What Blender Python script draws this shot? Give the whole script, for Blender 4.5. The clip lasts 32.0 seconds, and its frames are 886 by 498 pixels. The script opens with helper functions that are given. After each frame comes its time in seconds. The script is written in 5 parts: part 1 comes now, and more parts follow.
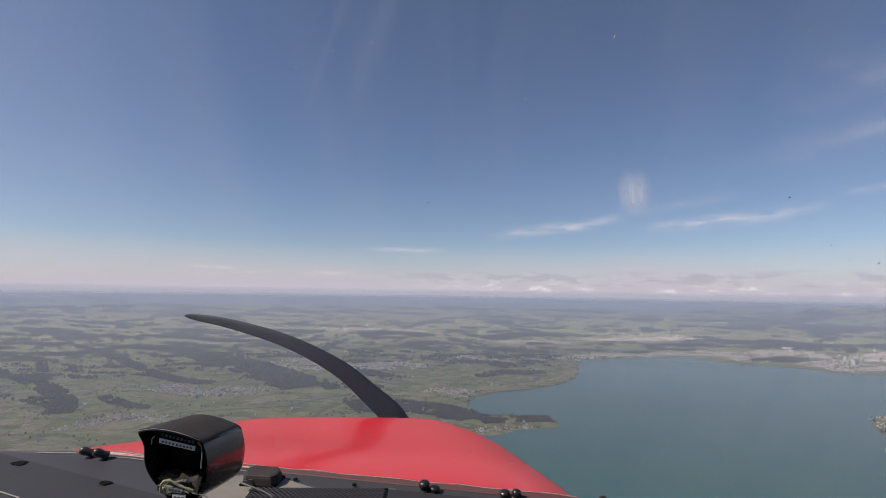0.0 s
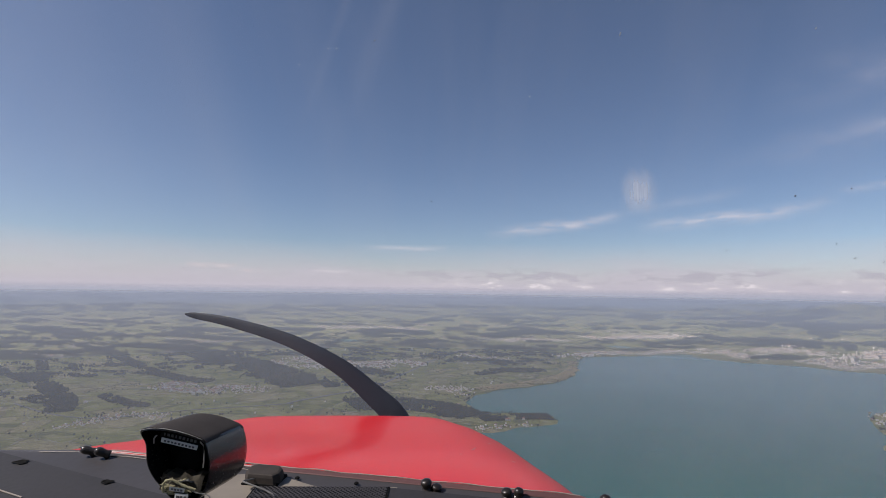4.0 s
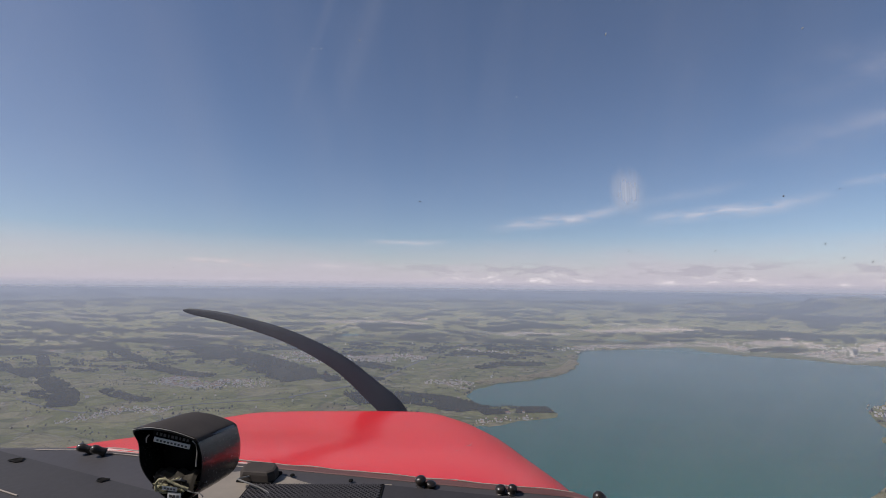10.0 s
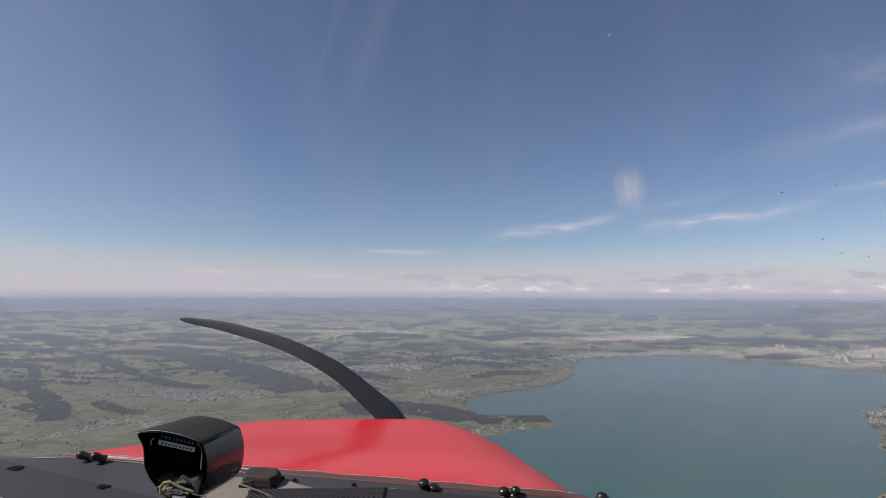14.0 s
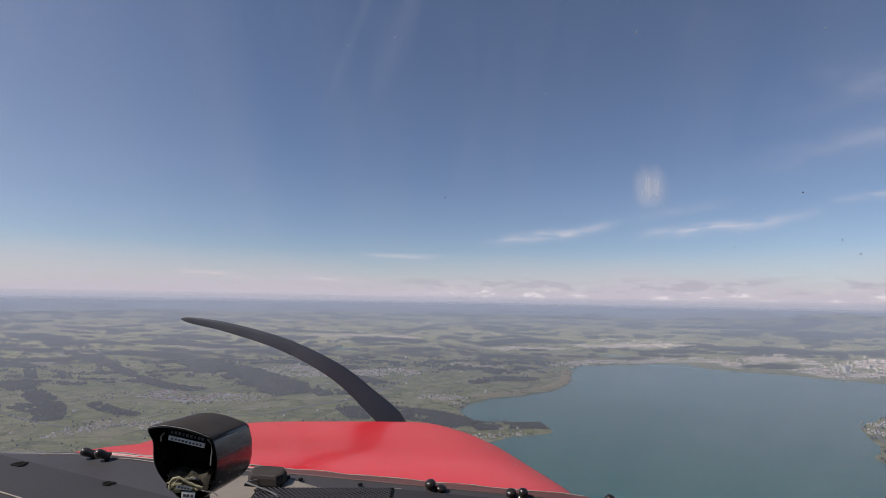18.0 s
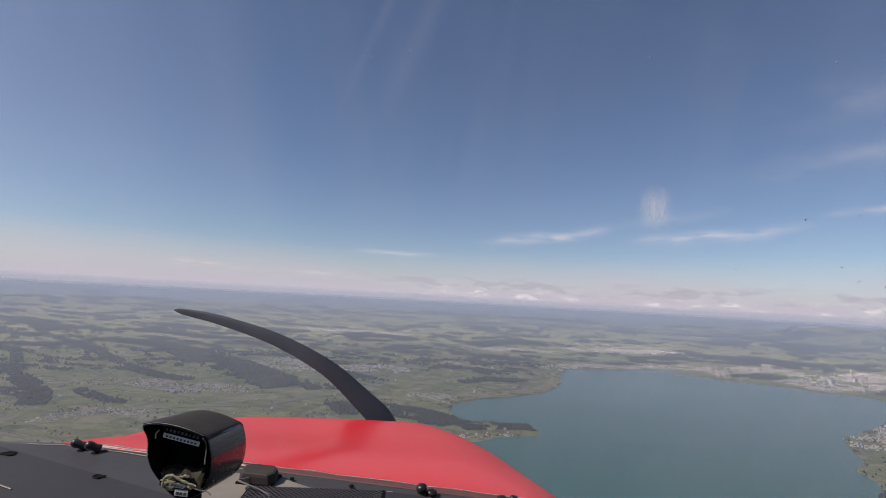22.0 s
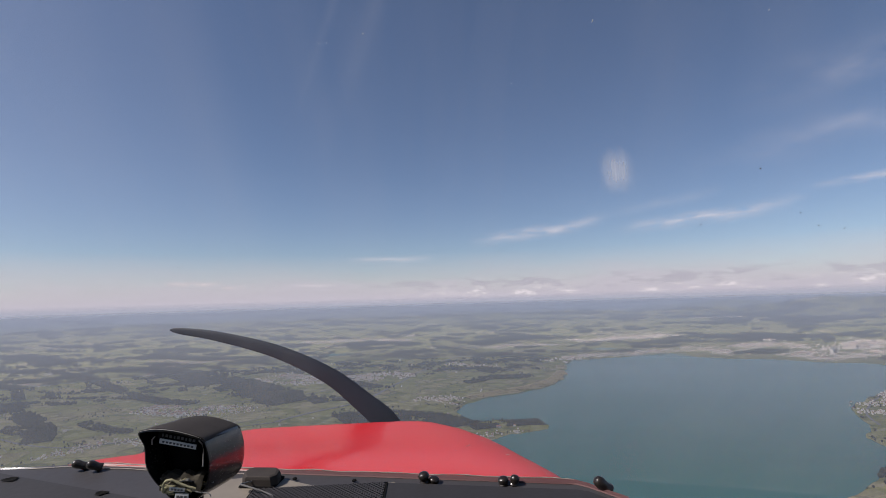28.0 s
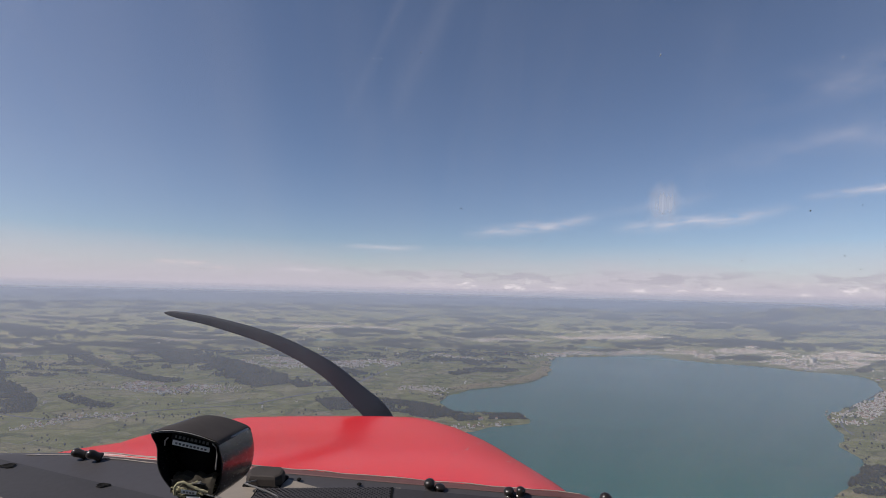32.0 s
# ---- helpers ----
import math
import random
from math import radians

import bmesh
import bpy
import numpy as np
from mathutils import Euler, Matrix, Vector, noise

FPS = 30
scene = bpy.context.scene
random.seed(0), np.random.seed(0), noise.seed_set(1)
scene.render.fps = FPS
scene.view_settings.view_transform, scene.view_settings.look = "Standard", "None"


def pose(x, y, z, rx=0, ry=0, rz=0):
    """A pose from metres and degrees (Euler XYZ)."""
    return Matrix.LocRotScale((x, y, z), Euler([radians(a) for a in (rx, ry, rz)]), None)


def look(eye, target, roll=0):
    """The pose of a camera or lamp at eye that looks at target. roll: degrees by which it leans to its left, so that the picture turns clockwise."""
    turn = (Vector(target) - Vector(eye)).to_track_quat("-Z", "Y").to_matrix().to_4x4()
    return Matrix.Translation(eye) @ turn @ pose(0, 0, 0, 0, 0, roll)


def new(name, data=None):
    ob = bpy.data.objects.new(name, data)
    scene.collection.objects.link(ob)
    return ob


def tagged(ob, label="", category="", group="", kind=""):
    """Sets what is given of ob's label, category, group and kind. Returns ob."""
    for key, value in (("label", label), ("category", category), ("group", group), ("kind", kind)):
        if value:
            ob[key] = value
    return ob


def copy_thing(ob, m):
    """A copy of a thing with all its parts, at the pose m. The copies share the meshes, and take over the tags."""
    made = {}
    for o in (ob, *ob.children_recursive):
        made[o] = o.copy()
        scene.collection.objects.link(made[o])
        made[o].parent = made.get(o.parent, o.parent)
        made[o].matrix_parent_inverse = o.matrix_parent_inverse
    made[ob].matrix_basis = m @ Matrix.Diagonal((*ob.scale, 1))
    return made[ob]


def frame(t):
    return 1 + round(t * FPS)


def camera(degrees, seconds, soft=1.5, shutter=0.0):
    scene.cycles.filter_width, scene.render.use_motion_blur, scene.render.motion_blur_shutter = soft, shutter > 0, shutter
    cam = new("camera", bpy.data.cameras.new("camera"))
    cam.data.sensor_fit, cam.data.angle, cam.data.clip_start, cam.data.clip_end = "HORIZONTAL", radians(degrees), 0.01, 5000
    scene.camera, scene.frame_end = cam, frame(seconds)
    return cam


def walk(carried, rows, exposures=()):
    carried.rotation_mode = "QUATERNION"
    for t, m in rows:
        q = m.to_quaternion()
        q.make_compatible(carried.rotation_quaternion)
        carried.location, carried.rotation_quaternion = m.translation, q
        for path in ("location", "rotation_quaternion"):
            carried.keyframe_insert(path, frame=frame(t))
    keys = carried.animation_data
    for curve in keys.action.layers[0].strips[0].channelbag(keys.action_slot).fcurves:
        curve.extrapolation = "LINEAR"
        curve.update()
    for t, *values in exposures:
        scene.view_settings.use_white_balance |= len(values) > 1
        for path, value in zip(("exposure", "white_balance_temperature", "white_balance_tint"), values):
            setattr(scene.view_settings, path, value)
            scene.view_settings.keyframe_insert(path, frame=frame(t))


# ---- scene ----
EXPO = 0.13
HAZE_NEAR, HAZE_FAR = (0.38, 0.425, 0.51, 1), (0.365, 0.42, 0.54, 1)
CLOUD_LOW, CLOUD_WHITE, CLOUD_GREY = (0.495, 0.475, 0.515, 1), (0.70, 0.665, 0.665, 1), (0.385, 0.375, 0.42, 1)
COWL_W = [0.572, 0.566, 0.563, 0.572, 0.528, 0.453, 0.362, 0.255, 0.09]
COWL_C = [-0.266, -0.285, -0.315, -0.354, -0.365, -0.367, -0.384, -0.403, -0.426]
COWL_N = 6.3
cam = camera(84, 32.0, soft=0.85)
# seconds, place in metres, turn in degrees
ROWS = [
    (0, 6.0141, 12.0031, 96.0022, 94.971, -0.853, 0.793),
    (0.5, 6.0138, 12.0040, 96.0045, 94.958, -1.438, 0.952),
    (1, 6.0057, 12.0064, 96.0045, 94.912, -1.521, 1.079),
    (1.5, 6.0012, 12.0067, 96.0033, 94.907, -1.245, 0.969),
    (2, 6.0031, 12.0055, 96.0029, 94.873, -0.607, 0.816),
    (2.5, 6.0066, 12.0043, 96.0022, 94.830, -0.491, 0.650),
    (3, 6.0094, 12.0041, 96.0019, 94.771, -0.475, 0.651),
    (3.5, 6.0101, 12.0046, 96.0017, 94.766, -0.579, 0.728),
    (5.5, 6.0146, 12.0038, 96.0091, 94.680, -1.587, 0.781),
    (6, 6.0055, 12.0063, 96.0090, 94.678, -1.668, 0.936),
    (6.5, 6.0028, 12.0053, 96.0094, 94.728, -1.089, 0.759),
    (7, 6.0069, 12.0037, 96.0074, 94.728, -0.098, 0.638),
    (7.5, 6.0116, 12.0034, 96.0058, 94.449, 0.752, 0.545),
    (8, 6.0113, 12.0026, 96.0076, 94.436, 0.349, 0.380),
    (8.5, 6.0120, 12.0036, 96.0083, 94.263, 0.434, 0.441),
    (9, 6.0126, 12.0026, 96.0101, 94.274, 0.321, 0.331),
    (9.5, 6.0189, 12.0040, 96.0085, 94.060, 0.166, 0.529),
    (10, 6.0200, 12.0056, 96.0079, 94.088, -0.624, 0.762),
    (10.5, 6.0172, 12.0073, 96.0054, 94.223, -1.072, 0.986),
    (11, 6.0122, 12.0064, 96.0048, 94.664, -1.239, 1.067),
    (11.5, 6.0034, 12.0058, 96.0026, 94.949, -1.146, 0.904),
    (12, 6.0038, 12.0037, 96.0015, 95.002, -0.630, 0.594),
    (12.5, 6.0067, 12.0022, 95.9987, 95.007, 0.208, 0.442),
    (13, 6.0089, 11.9999, 95.9995, 95.134, 0.306, 0.283),
    (13.5, 6.0096, 11.9996, 95.9997, 95.067, 0.166, 0.190),
    (14, 6.0112, 11.9995, 95.9991, 95.136, -0.230, 0.235),
    (14.5, 6.0040, 12.0011, 95.9988, 95.171, -1.095, 0.200),
    (16.5, 6.0122, 11.9983, 95.9914, 95.471, 0.278, 0.240),
    (17, 6.0070, 11.9996, 95.9927, 95.499, -0.611, 0.249),
    (17.5, 6.0003, 11.9997, 95.9941, 95.690, -1.101, 0.219),
    (18, 5.9959, 11.9999, 95.9921, 95.702, -0.991, 0.077),
    (18.5, 5.9965, 11.9995, 95.9908, 95.717, -0.699, 0.034),
    (19, 5.9957, 11.9996, 95.9912, 95.649, -0.899, -0.052),
    (19.5, 5.9936, 11.9980, 95.9940, 95.770, -1.370, -0.240),
    (20, 5.9853, 11.9990, 95.9971, 95.668, -1.940, -0.393),
    (20.5, 5.9751, 11.9983, 96.0010, 95.701, -3.515, -0.761),
    (21, 5.9718, 11.9980, 96.0038, 95.719, -4.026, -0.835),
    (21.5, 5.9757, 11.9976, 96.0041, 95.582, -3.791, -0.906),
    (22, 5.9874, 11.9967, 96.0014, 95.573, -3.145, -0.771),
    (22.5, 5.9927, 11.9969, 96.0027, 95.611, -3.233, -0.482),
    (23, 5.9903, 11.9991, 96.0019, 95.600, -3.189, -0.208),
    (23.5, 5.9871, 12.0005, 96.0014, 95.593, -2.853, -0.056),
    (24, 5.9794, 12.0024, 95.9945, 95.588, -2.246, -0.118),
    (24.5, 5.9865, 12.0003, 95.9901, 95.616, -0.967, -0.277),
    (25, 5.9969, 11.9975, 95.9886, 95.646, -0.441, -0.376),
    (25.5, 6.0007, 11.9963, 95.9892, 95.789, -0.702, -0.326),
    (27.5, 5.9973, 11.9927, 95.9793, 95.845, 2.103, -0.716),
    (28, 6.0052, 11.9901, 95.9817, 95.820, 1.661, -0.899),
    (28.5, 5.9931, 11.9936, 95.9896, 95.919, 0.069, -0.777),
    (29, 5.9721, 11.9974, 95.9935, 95.750, -0.670, -0.964),
    (29.5, 5.9672, 11.9958, 95.9945, 95.613, -0.408, -1.457),
    (30, 5.9692, 11.9939, 95.9971, 95.362, -0.398, -1.866),
    (30.5, 5.9733, 11.9914, 95.9999, 95.252, -0.594, -2.167),
    (31, 5.9723, 11.9926, 96.0036, 95.074, -0.920, -2.136),
    (31.5, 5.9695, 11.9942, 96.0031, 94.894, -0.925, -2.142),
    (32, 5.9677, 11.9951, 96.0062, 94.775, -1.346, -2.133),
]
walk(cam, [(r[0], pose(*r[1:])) for r in ROWS], exposures=[(0.0, EXPO, 6340, 17), (32.0, EXPO, 6340, 17)])

# ---- sky and sun ----
SUN_TURN, SUN_HEIGHT = radians(-106), radians(45)   # to the left of the flight, high
world = bpy.data.worlds.new("sky")
scene.world = world
world.use_nodes = True
wt = world.node_tree
wt.nodes.clear()
sky = wt.nodes.new("ShaderNodeTexSky")
sky.sky_type = "NISHITA"
sky.sun_disc = False
sky.sun_elevation, sky.sun_rotation = SUN_HEIGHT, SUN_TURN
sky.altitude, sky.air_density, sky.dust_density, sky.ozone_density = 1400, 1.0, 0.8, 1.9
back = wt.nodes.new("ShaderNodeBackground")
back.inputs["Strength"].default_value = 0.078
wout = wt.nodes.new("ShaderNodeOutputWorld")
wt.links.new(sky.outputs[0], back.inputs["Color"])
wt.links.new(back.outputs[0], wout.inputs["Surface"])
sun_data = bpy.data.lights.new("sun", "SUN")
sun_data.energy, sun_data.angle, sun_data.color = 5.2, radians(0.53), (1.0, 0.94, 0.84)
sun = new("sun", sun_data)
sun.matrix_world = look((math.sin(SUN_TURN) * 400 * math.cos(SUN_HEIGHT), math.cos(SUN_TURN) * 400 * math.cos(SUN_HEIGHT), 100 + 400 * math.sin(SUN_HEIGHT)), (0, 0, 100))


# ---- materials ----
class Nodes:
    """Short hand for building one node material."""

    def __init__(self, name):
        self.mat = bpy.data.materials.new(name)
        self.mat.use_nodes = True
        self.tree = self.mat.node_tree
        self.tree.nodes.clear()
        self.out = self.tree.nodes.new("ShaderNodeOutputMaterial")

    def node(self, kind, **given):
        n = self.tree.nodes.new("ShaderNode" + kind)
        for key, value in given.items():
            if key == "op":
                n.operation = value
            elif key == "blend":
                n.data_type, n.blend_type = "RGBA", value
            elif key == "feature":
                n.feature = value
            else:
                self.put(n, key.replace("_", " "), value)
        return n

    def put(self, n, key, value):
        sock = n.inputs[int(key[1:])] if key[:1] == "i" and key[1:].isdigit() else n.inputs[key]
        if isinstance(value, bpy.types.NodeSocket):
            self.tree.links.new(value, sock)
        else:
            sock.default_value = value

    def math(self, op, a, b=0.0, c=0.0):
        return self.node("Math", op=op, i0=a, i1=b, i2=c).outputs[0]

    def ramp(self, fac, stops):
        n = self.node("ValToRGB", Fac=fac)
        e = n.color_ramp.elements
        for i, (at, col) in enumerate(stops):
            item = e[i] if i < 2 else e.new(at)
            item.position = at
            item.color = (*col, 1) if len(col) == 3 else col
        return n.outputs["Color"]

    def mix(self, fac, a, b, blend="MIX"):
        n = self.node("Mix", blend=blend)
        self.put(n, "i0", fac)
        for key, value in (("i6", a), ("i7", b)):
            if not isinstance(value, bpy.types.NodeSocket) and len(value) == 3:
                value = (*value, 1)
            self.put(n, key, value)
        return n.outputs[2]

    def coords(self, which="Object"):
        return self.node("TexCoord").outputs[which]

    def noise(self, vec, scale, detail=4.0, rough=0.55, out="Fac"):
        return self.node("TexNoise", Vector=vec, Scale=scale, Detail=detail, Roughness=rough).outputs[out]

    def scaled(self, vec, s):
        return self.node("VectorMath", op="MULTIPLY", i0=vec, i1=s).outputs[0]

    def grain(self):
        """Fixed normal away from the sun: paints the films fully sunlit at any slope."""
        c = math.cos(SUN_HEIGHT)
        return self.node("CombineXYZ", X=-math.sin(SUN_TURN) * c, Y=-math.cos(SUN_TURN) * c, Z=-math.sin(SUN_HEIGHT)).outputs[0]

    def done(self, shader):
        self.tree.links.new(shader, self.out.inputs["Surface"])
        return self.mat

    def plain(self, color, rough, metal=0.0, bump=None, strength=0.3, distance=0.01, coat=0.0, spec=0.5):
        p = self.node("BsdfPrincipled", Roughness=rough, Metallic=metal)
        self.put(p, "Base Color", color if isinstance(color, bpy.types.NodeSocket) else (*color, 1))
        self.put(p, "Coat Weight", coat)
        self.put(p, "Coat Roughness", 0.12)
        self.put(p, "Specular IOR Level", spec)
        if bump is not None:
            b = self.node("Bump", Strength=strength, Distance=distance, Height=bump)
            self.put(p, "Normal", b.outputs[0])
        return self.done(p.outputs[0])


def worn(name, dark, light, scale, rough=0.5, metal=0.0, bump=0.2, coat=0.0, spec=0.5, depth=0.002):
    """Paint, plastic or metal with two scales of unevenness."""
    n = Nodes(name)
    v = n.coords()
    big, small = n.noise(v, scale), n.noise(v, scale * 14, 3.0)
    col = n.mix(n.math("MULTIPLY_ADD", small, 0.35, n.math("MULTIPLY", big, 0.65)), dark, light)
    r = n.math("ADD", rough - 0.1, n.math("MULTIPLY", small, 0.2))
    return n.plain(col, r, metal, small, bump, depth, coat, spec)


def ground_material():
    """A patchwork of meadows, young corn and ploughed strips, with hedges and tracks between."""
    n = Nodes("farmland")
    v = n.coords()
    warp = n.node("VectorMath", op="MULTIPLY_ADD", i0=n.noise(v, 0.012, 3.0, out="Color"), i1=(34, 34, 0), i2=v).outputs[0]
    cells = n.node("TexVoronoi", Vector=n.scaled(warp, (0.8, 1.0, 0.0)), Scale=0.045, Randomness=0.9)
    strips = n.node("TexVoronoi", Vector=n.scaled(warp, (1.0, 1.7, 0.0)), Scale=0.11, Randomness=1.0)
    pick = n.node("SeparateColor", Color=cells.outputs["Color"])
    pick2 = n.node("SeparateColor", Color=strips.outputs["Color"])
    fields = n.ramp(pick.outputs[0], [(0.0, (0.14, 0.14, 0.045)), (0.25, (0.22, 0.22, 0.062)), (0.5, (0.30, 0.285, 0.09)), (0.7, (0.37, 0.325, 0.14)), (0.88, (0.44, 0.34, 0.21)), (1.0, (0.26, 0.18, 0.12))])
    small = n.ramp(pick2.outputs[1], [(0.0, (0.10, 0.11, 0.038)), (0.35, (0.21, 0.215, 0.062)), (0.62, (0.31, 0.29, 0.10)), (0.84, (0.41, 0.345, 0.17)), (1.0, (0.50, 0.41, 0.26))])
    col = n.mix(0.5, fields, small)
    broad = n.node("MapRange", Value=n.noise(v, 0.006, 3.0), i1=0.38, i2=0.66).outputs[0]
    col = n.mix(n.math("MULTIPLY", broad, 0.28), col, (0.16, 0.185, 0.052))
    rows = n.node("TexWave", Vector=n.node("VectorMath", op="ADD", i0=v, i1=n.scaled(cells.outputs["Color"], (300, 300, 0))).outputs[0], Scale=0.3, Distortion=3.0)
    col = n.mix(n.math("MULTIPLY", rows.outputs["Fac"], n.math("MULTIPLY", pick2.outputs[2], 0.22)), col, (0.36, 0.31, 0.15))
    edge = n.node("TexVoronoi", feature="DISTANCE_TO_EDGE", Vector=n.scaled(warp, (0.8, 1.0, 0.0)), Scale=0.045, Randomness=0.9)
    hedge = n.math("MULTIPLY", n.math("LESS_THAN", edge.outputs["Distance"], 0.05), n.math("GREATER_THAN", n.noise(v, 0.05), 0.5))
    col = n.mix(n.math("MULTIPLY", hedge, 0.42), col, (0.028, 0.04, 0.016))
    track = n.math("MULTIPLY", n.math("LESS_THAN", edge.outputs["Distance"], 0.016), n.math("LESS_THAN", n.noise(v, 0.03), 0.44))
    col = n.mix(n.math("MULTIPLY", track, 0.6), col, (0.42, 0.38, 0.29))
    grain = n.noise(v, 0.9, 5.0, 0.65)
    col = n.mix(n.math("MULTIPLY", n.node("MapRange", Value=grain, i1=0.35, i2=0.65).outputs[0], 0.42), col, (0.05, 0.06, 0.022))
    speck = n.math("GREATER_THAN", n.noise(v, 0.35, 2.0), 0.66)
    col = n.mix(n.math("MULTIPLY", speck, 0.5), col, (0.03, 0.042, 0.017))
    return n.plain(col, 0.9, bump=grain, strength=0.4, distance=1.0, spec=0.1)


def wood_material():
    n = Nodes("tree_crowns")
    v = n.coords()
    isle = n.node("NewGeometry").outputs["Random Per Island"]
    col = n.ramp(isle, [(0.0, (0.011, 0.012, 0.011)), (0.4, (0.021, 0.019, 0.017)), (0.75, (0.040, 0.032, 0.027)), (1.0, (0.066, 0.050, 0.038))])
    col = n.mix(n.math("MULTIPLY", n.noise(v, 0.04), 0.5), col, (0.017, 0.020, 0.014))
    return n.plain(col, 0.95, bump=n.noise(v, 3.0), strength=0.6, distance=0.3, spec=0.03)


def water_material():
    n = Nodes("lake_water")
    v = n.coords()
    wind = n.noise(n.scaled(v, (0.5, 1.0, 1.0)), 0.012, 4.0)
    depth = n.noise(v, 0.004, 2.0)
    col = n.mix(depth, (0.001, 0.106, 0.088), (0.002, 0.130, 0.107))
    p = n.node("BsdfPrincipled", Roughness=n.math("MULTIPLY_ADD", wind, 0.2, 0.12), IOR=1.33)
    n.put(p, "Specular IOR Level", 0.3)
    n.put(p, "Base Color", col)
    b = n.node("Bump", Strength=0.35, Distance=0.3, Height=n.noise(n.scaled(v, (0.6, 1.0, 1.0)), 0.8, 5.0, 0.6))
    n.put(p, "Normal", b.outputs[0])
    return n.done(p.outputs[0])


def haze_material():
    """Painted haze: a thin sheet, more opaque with its distance from the aircraft."""
    n = Nodes("painted_haze")
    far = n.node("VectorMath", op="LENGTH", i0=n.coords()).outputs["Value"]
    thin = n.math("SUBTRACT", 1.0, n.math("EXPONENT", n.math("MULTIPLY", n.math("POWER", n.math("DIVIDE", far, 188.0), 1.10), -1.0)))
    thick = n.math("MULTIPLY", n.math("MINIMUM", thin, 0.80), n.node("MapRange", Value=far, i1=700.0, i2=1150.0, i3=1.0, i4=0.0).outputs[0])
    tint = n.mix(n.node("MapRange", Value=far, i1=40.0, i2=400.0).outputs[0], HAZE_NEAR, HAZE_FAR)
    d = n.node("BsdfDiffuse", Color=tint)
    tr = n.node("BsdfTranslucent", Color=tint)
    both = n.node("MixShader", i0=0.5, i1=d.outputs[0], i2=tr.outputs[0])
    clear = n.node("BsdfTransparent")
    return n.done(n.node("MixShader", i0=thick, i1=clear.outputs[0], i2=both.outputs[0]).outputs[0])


def cloud_material(name, stretch, scale, low, high, dense, color, top=0.5, bell=False):
    """Distant cloud, also painted haze, as a glowing sheet: torn by noise, fading out to its rims."""
    n = Nodes(name)
    uv = n.node("UVMap").outputs[0]
    s = n.node("SeparateXYZ", Vector=uv)
    u, w = s.outputs[0], s.outputs[1]
    if bell:
        sway = n.math("MULTIPLY_ADD", n.noise(n.scaled(uv, (2.4, 0.0, 0.0)), 1.0, 3.0), 0.5, -0.25)
        mid = n.math("ABSOLUTE", n.math("SUBTRACT", n.math("ADD", w, sway), 0.5))
        fade_w = n.math("POWER", n.math("MAXIMUM", 0.0, n.math("SUBTRACT", 1.0, n.math("MULTIPLY", mid, 2.9))), 1.6)
        fade_u = n.math("POWER", n.math("MULTIPLY", 4.0, n.math("MULTIPLY", u, n.math("SUBTRACT", 1.0, u))), 1.2)
    else:
        fade_u = n.math("MINIMUM", 1.0, n.math("MULTIPLY", 5.0, n.math("MINIMUM", u, n.math("SUBTRACT", 1.0, u))))
        fade_w = n.math("MINIMUM", 1.0, n.math("MULTIPLY", 2.2, n.math("MINIMUM", n.math("MULTIPLY", w, top * 4), n.math("SUBTRACT", 1.0, w))))
    shape = n.noise(n.scaled(n.coords(), stretch), scale, 7.0, 0.62)
    body = n.node("MapRange", Value=shape, i1=low, i2=high).outputs[0]
    a = n.math("MULTIPLY", n.math("MULTIPLY", body, dense), n.math("MULTIPLY", fade_u, fade_w))
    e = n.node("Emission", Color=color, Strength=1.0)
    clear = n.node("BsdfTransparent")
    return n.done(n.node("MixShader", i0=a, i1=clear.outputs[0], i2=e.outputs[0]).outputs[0])


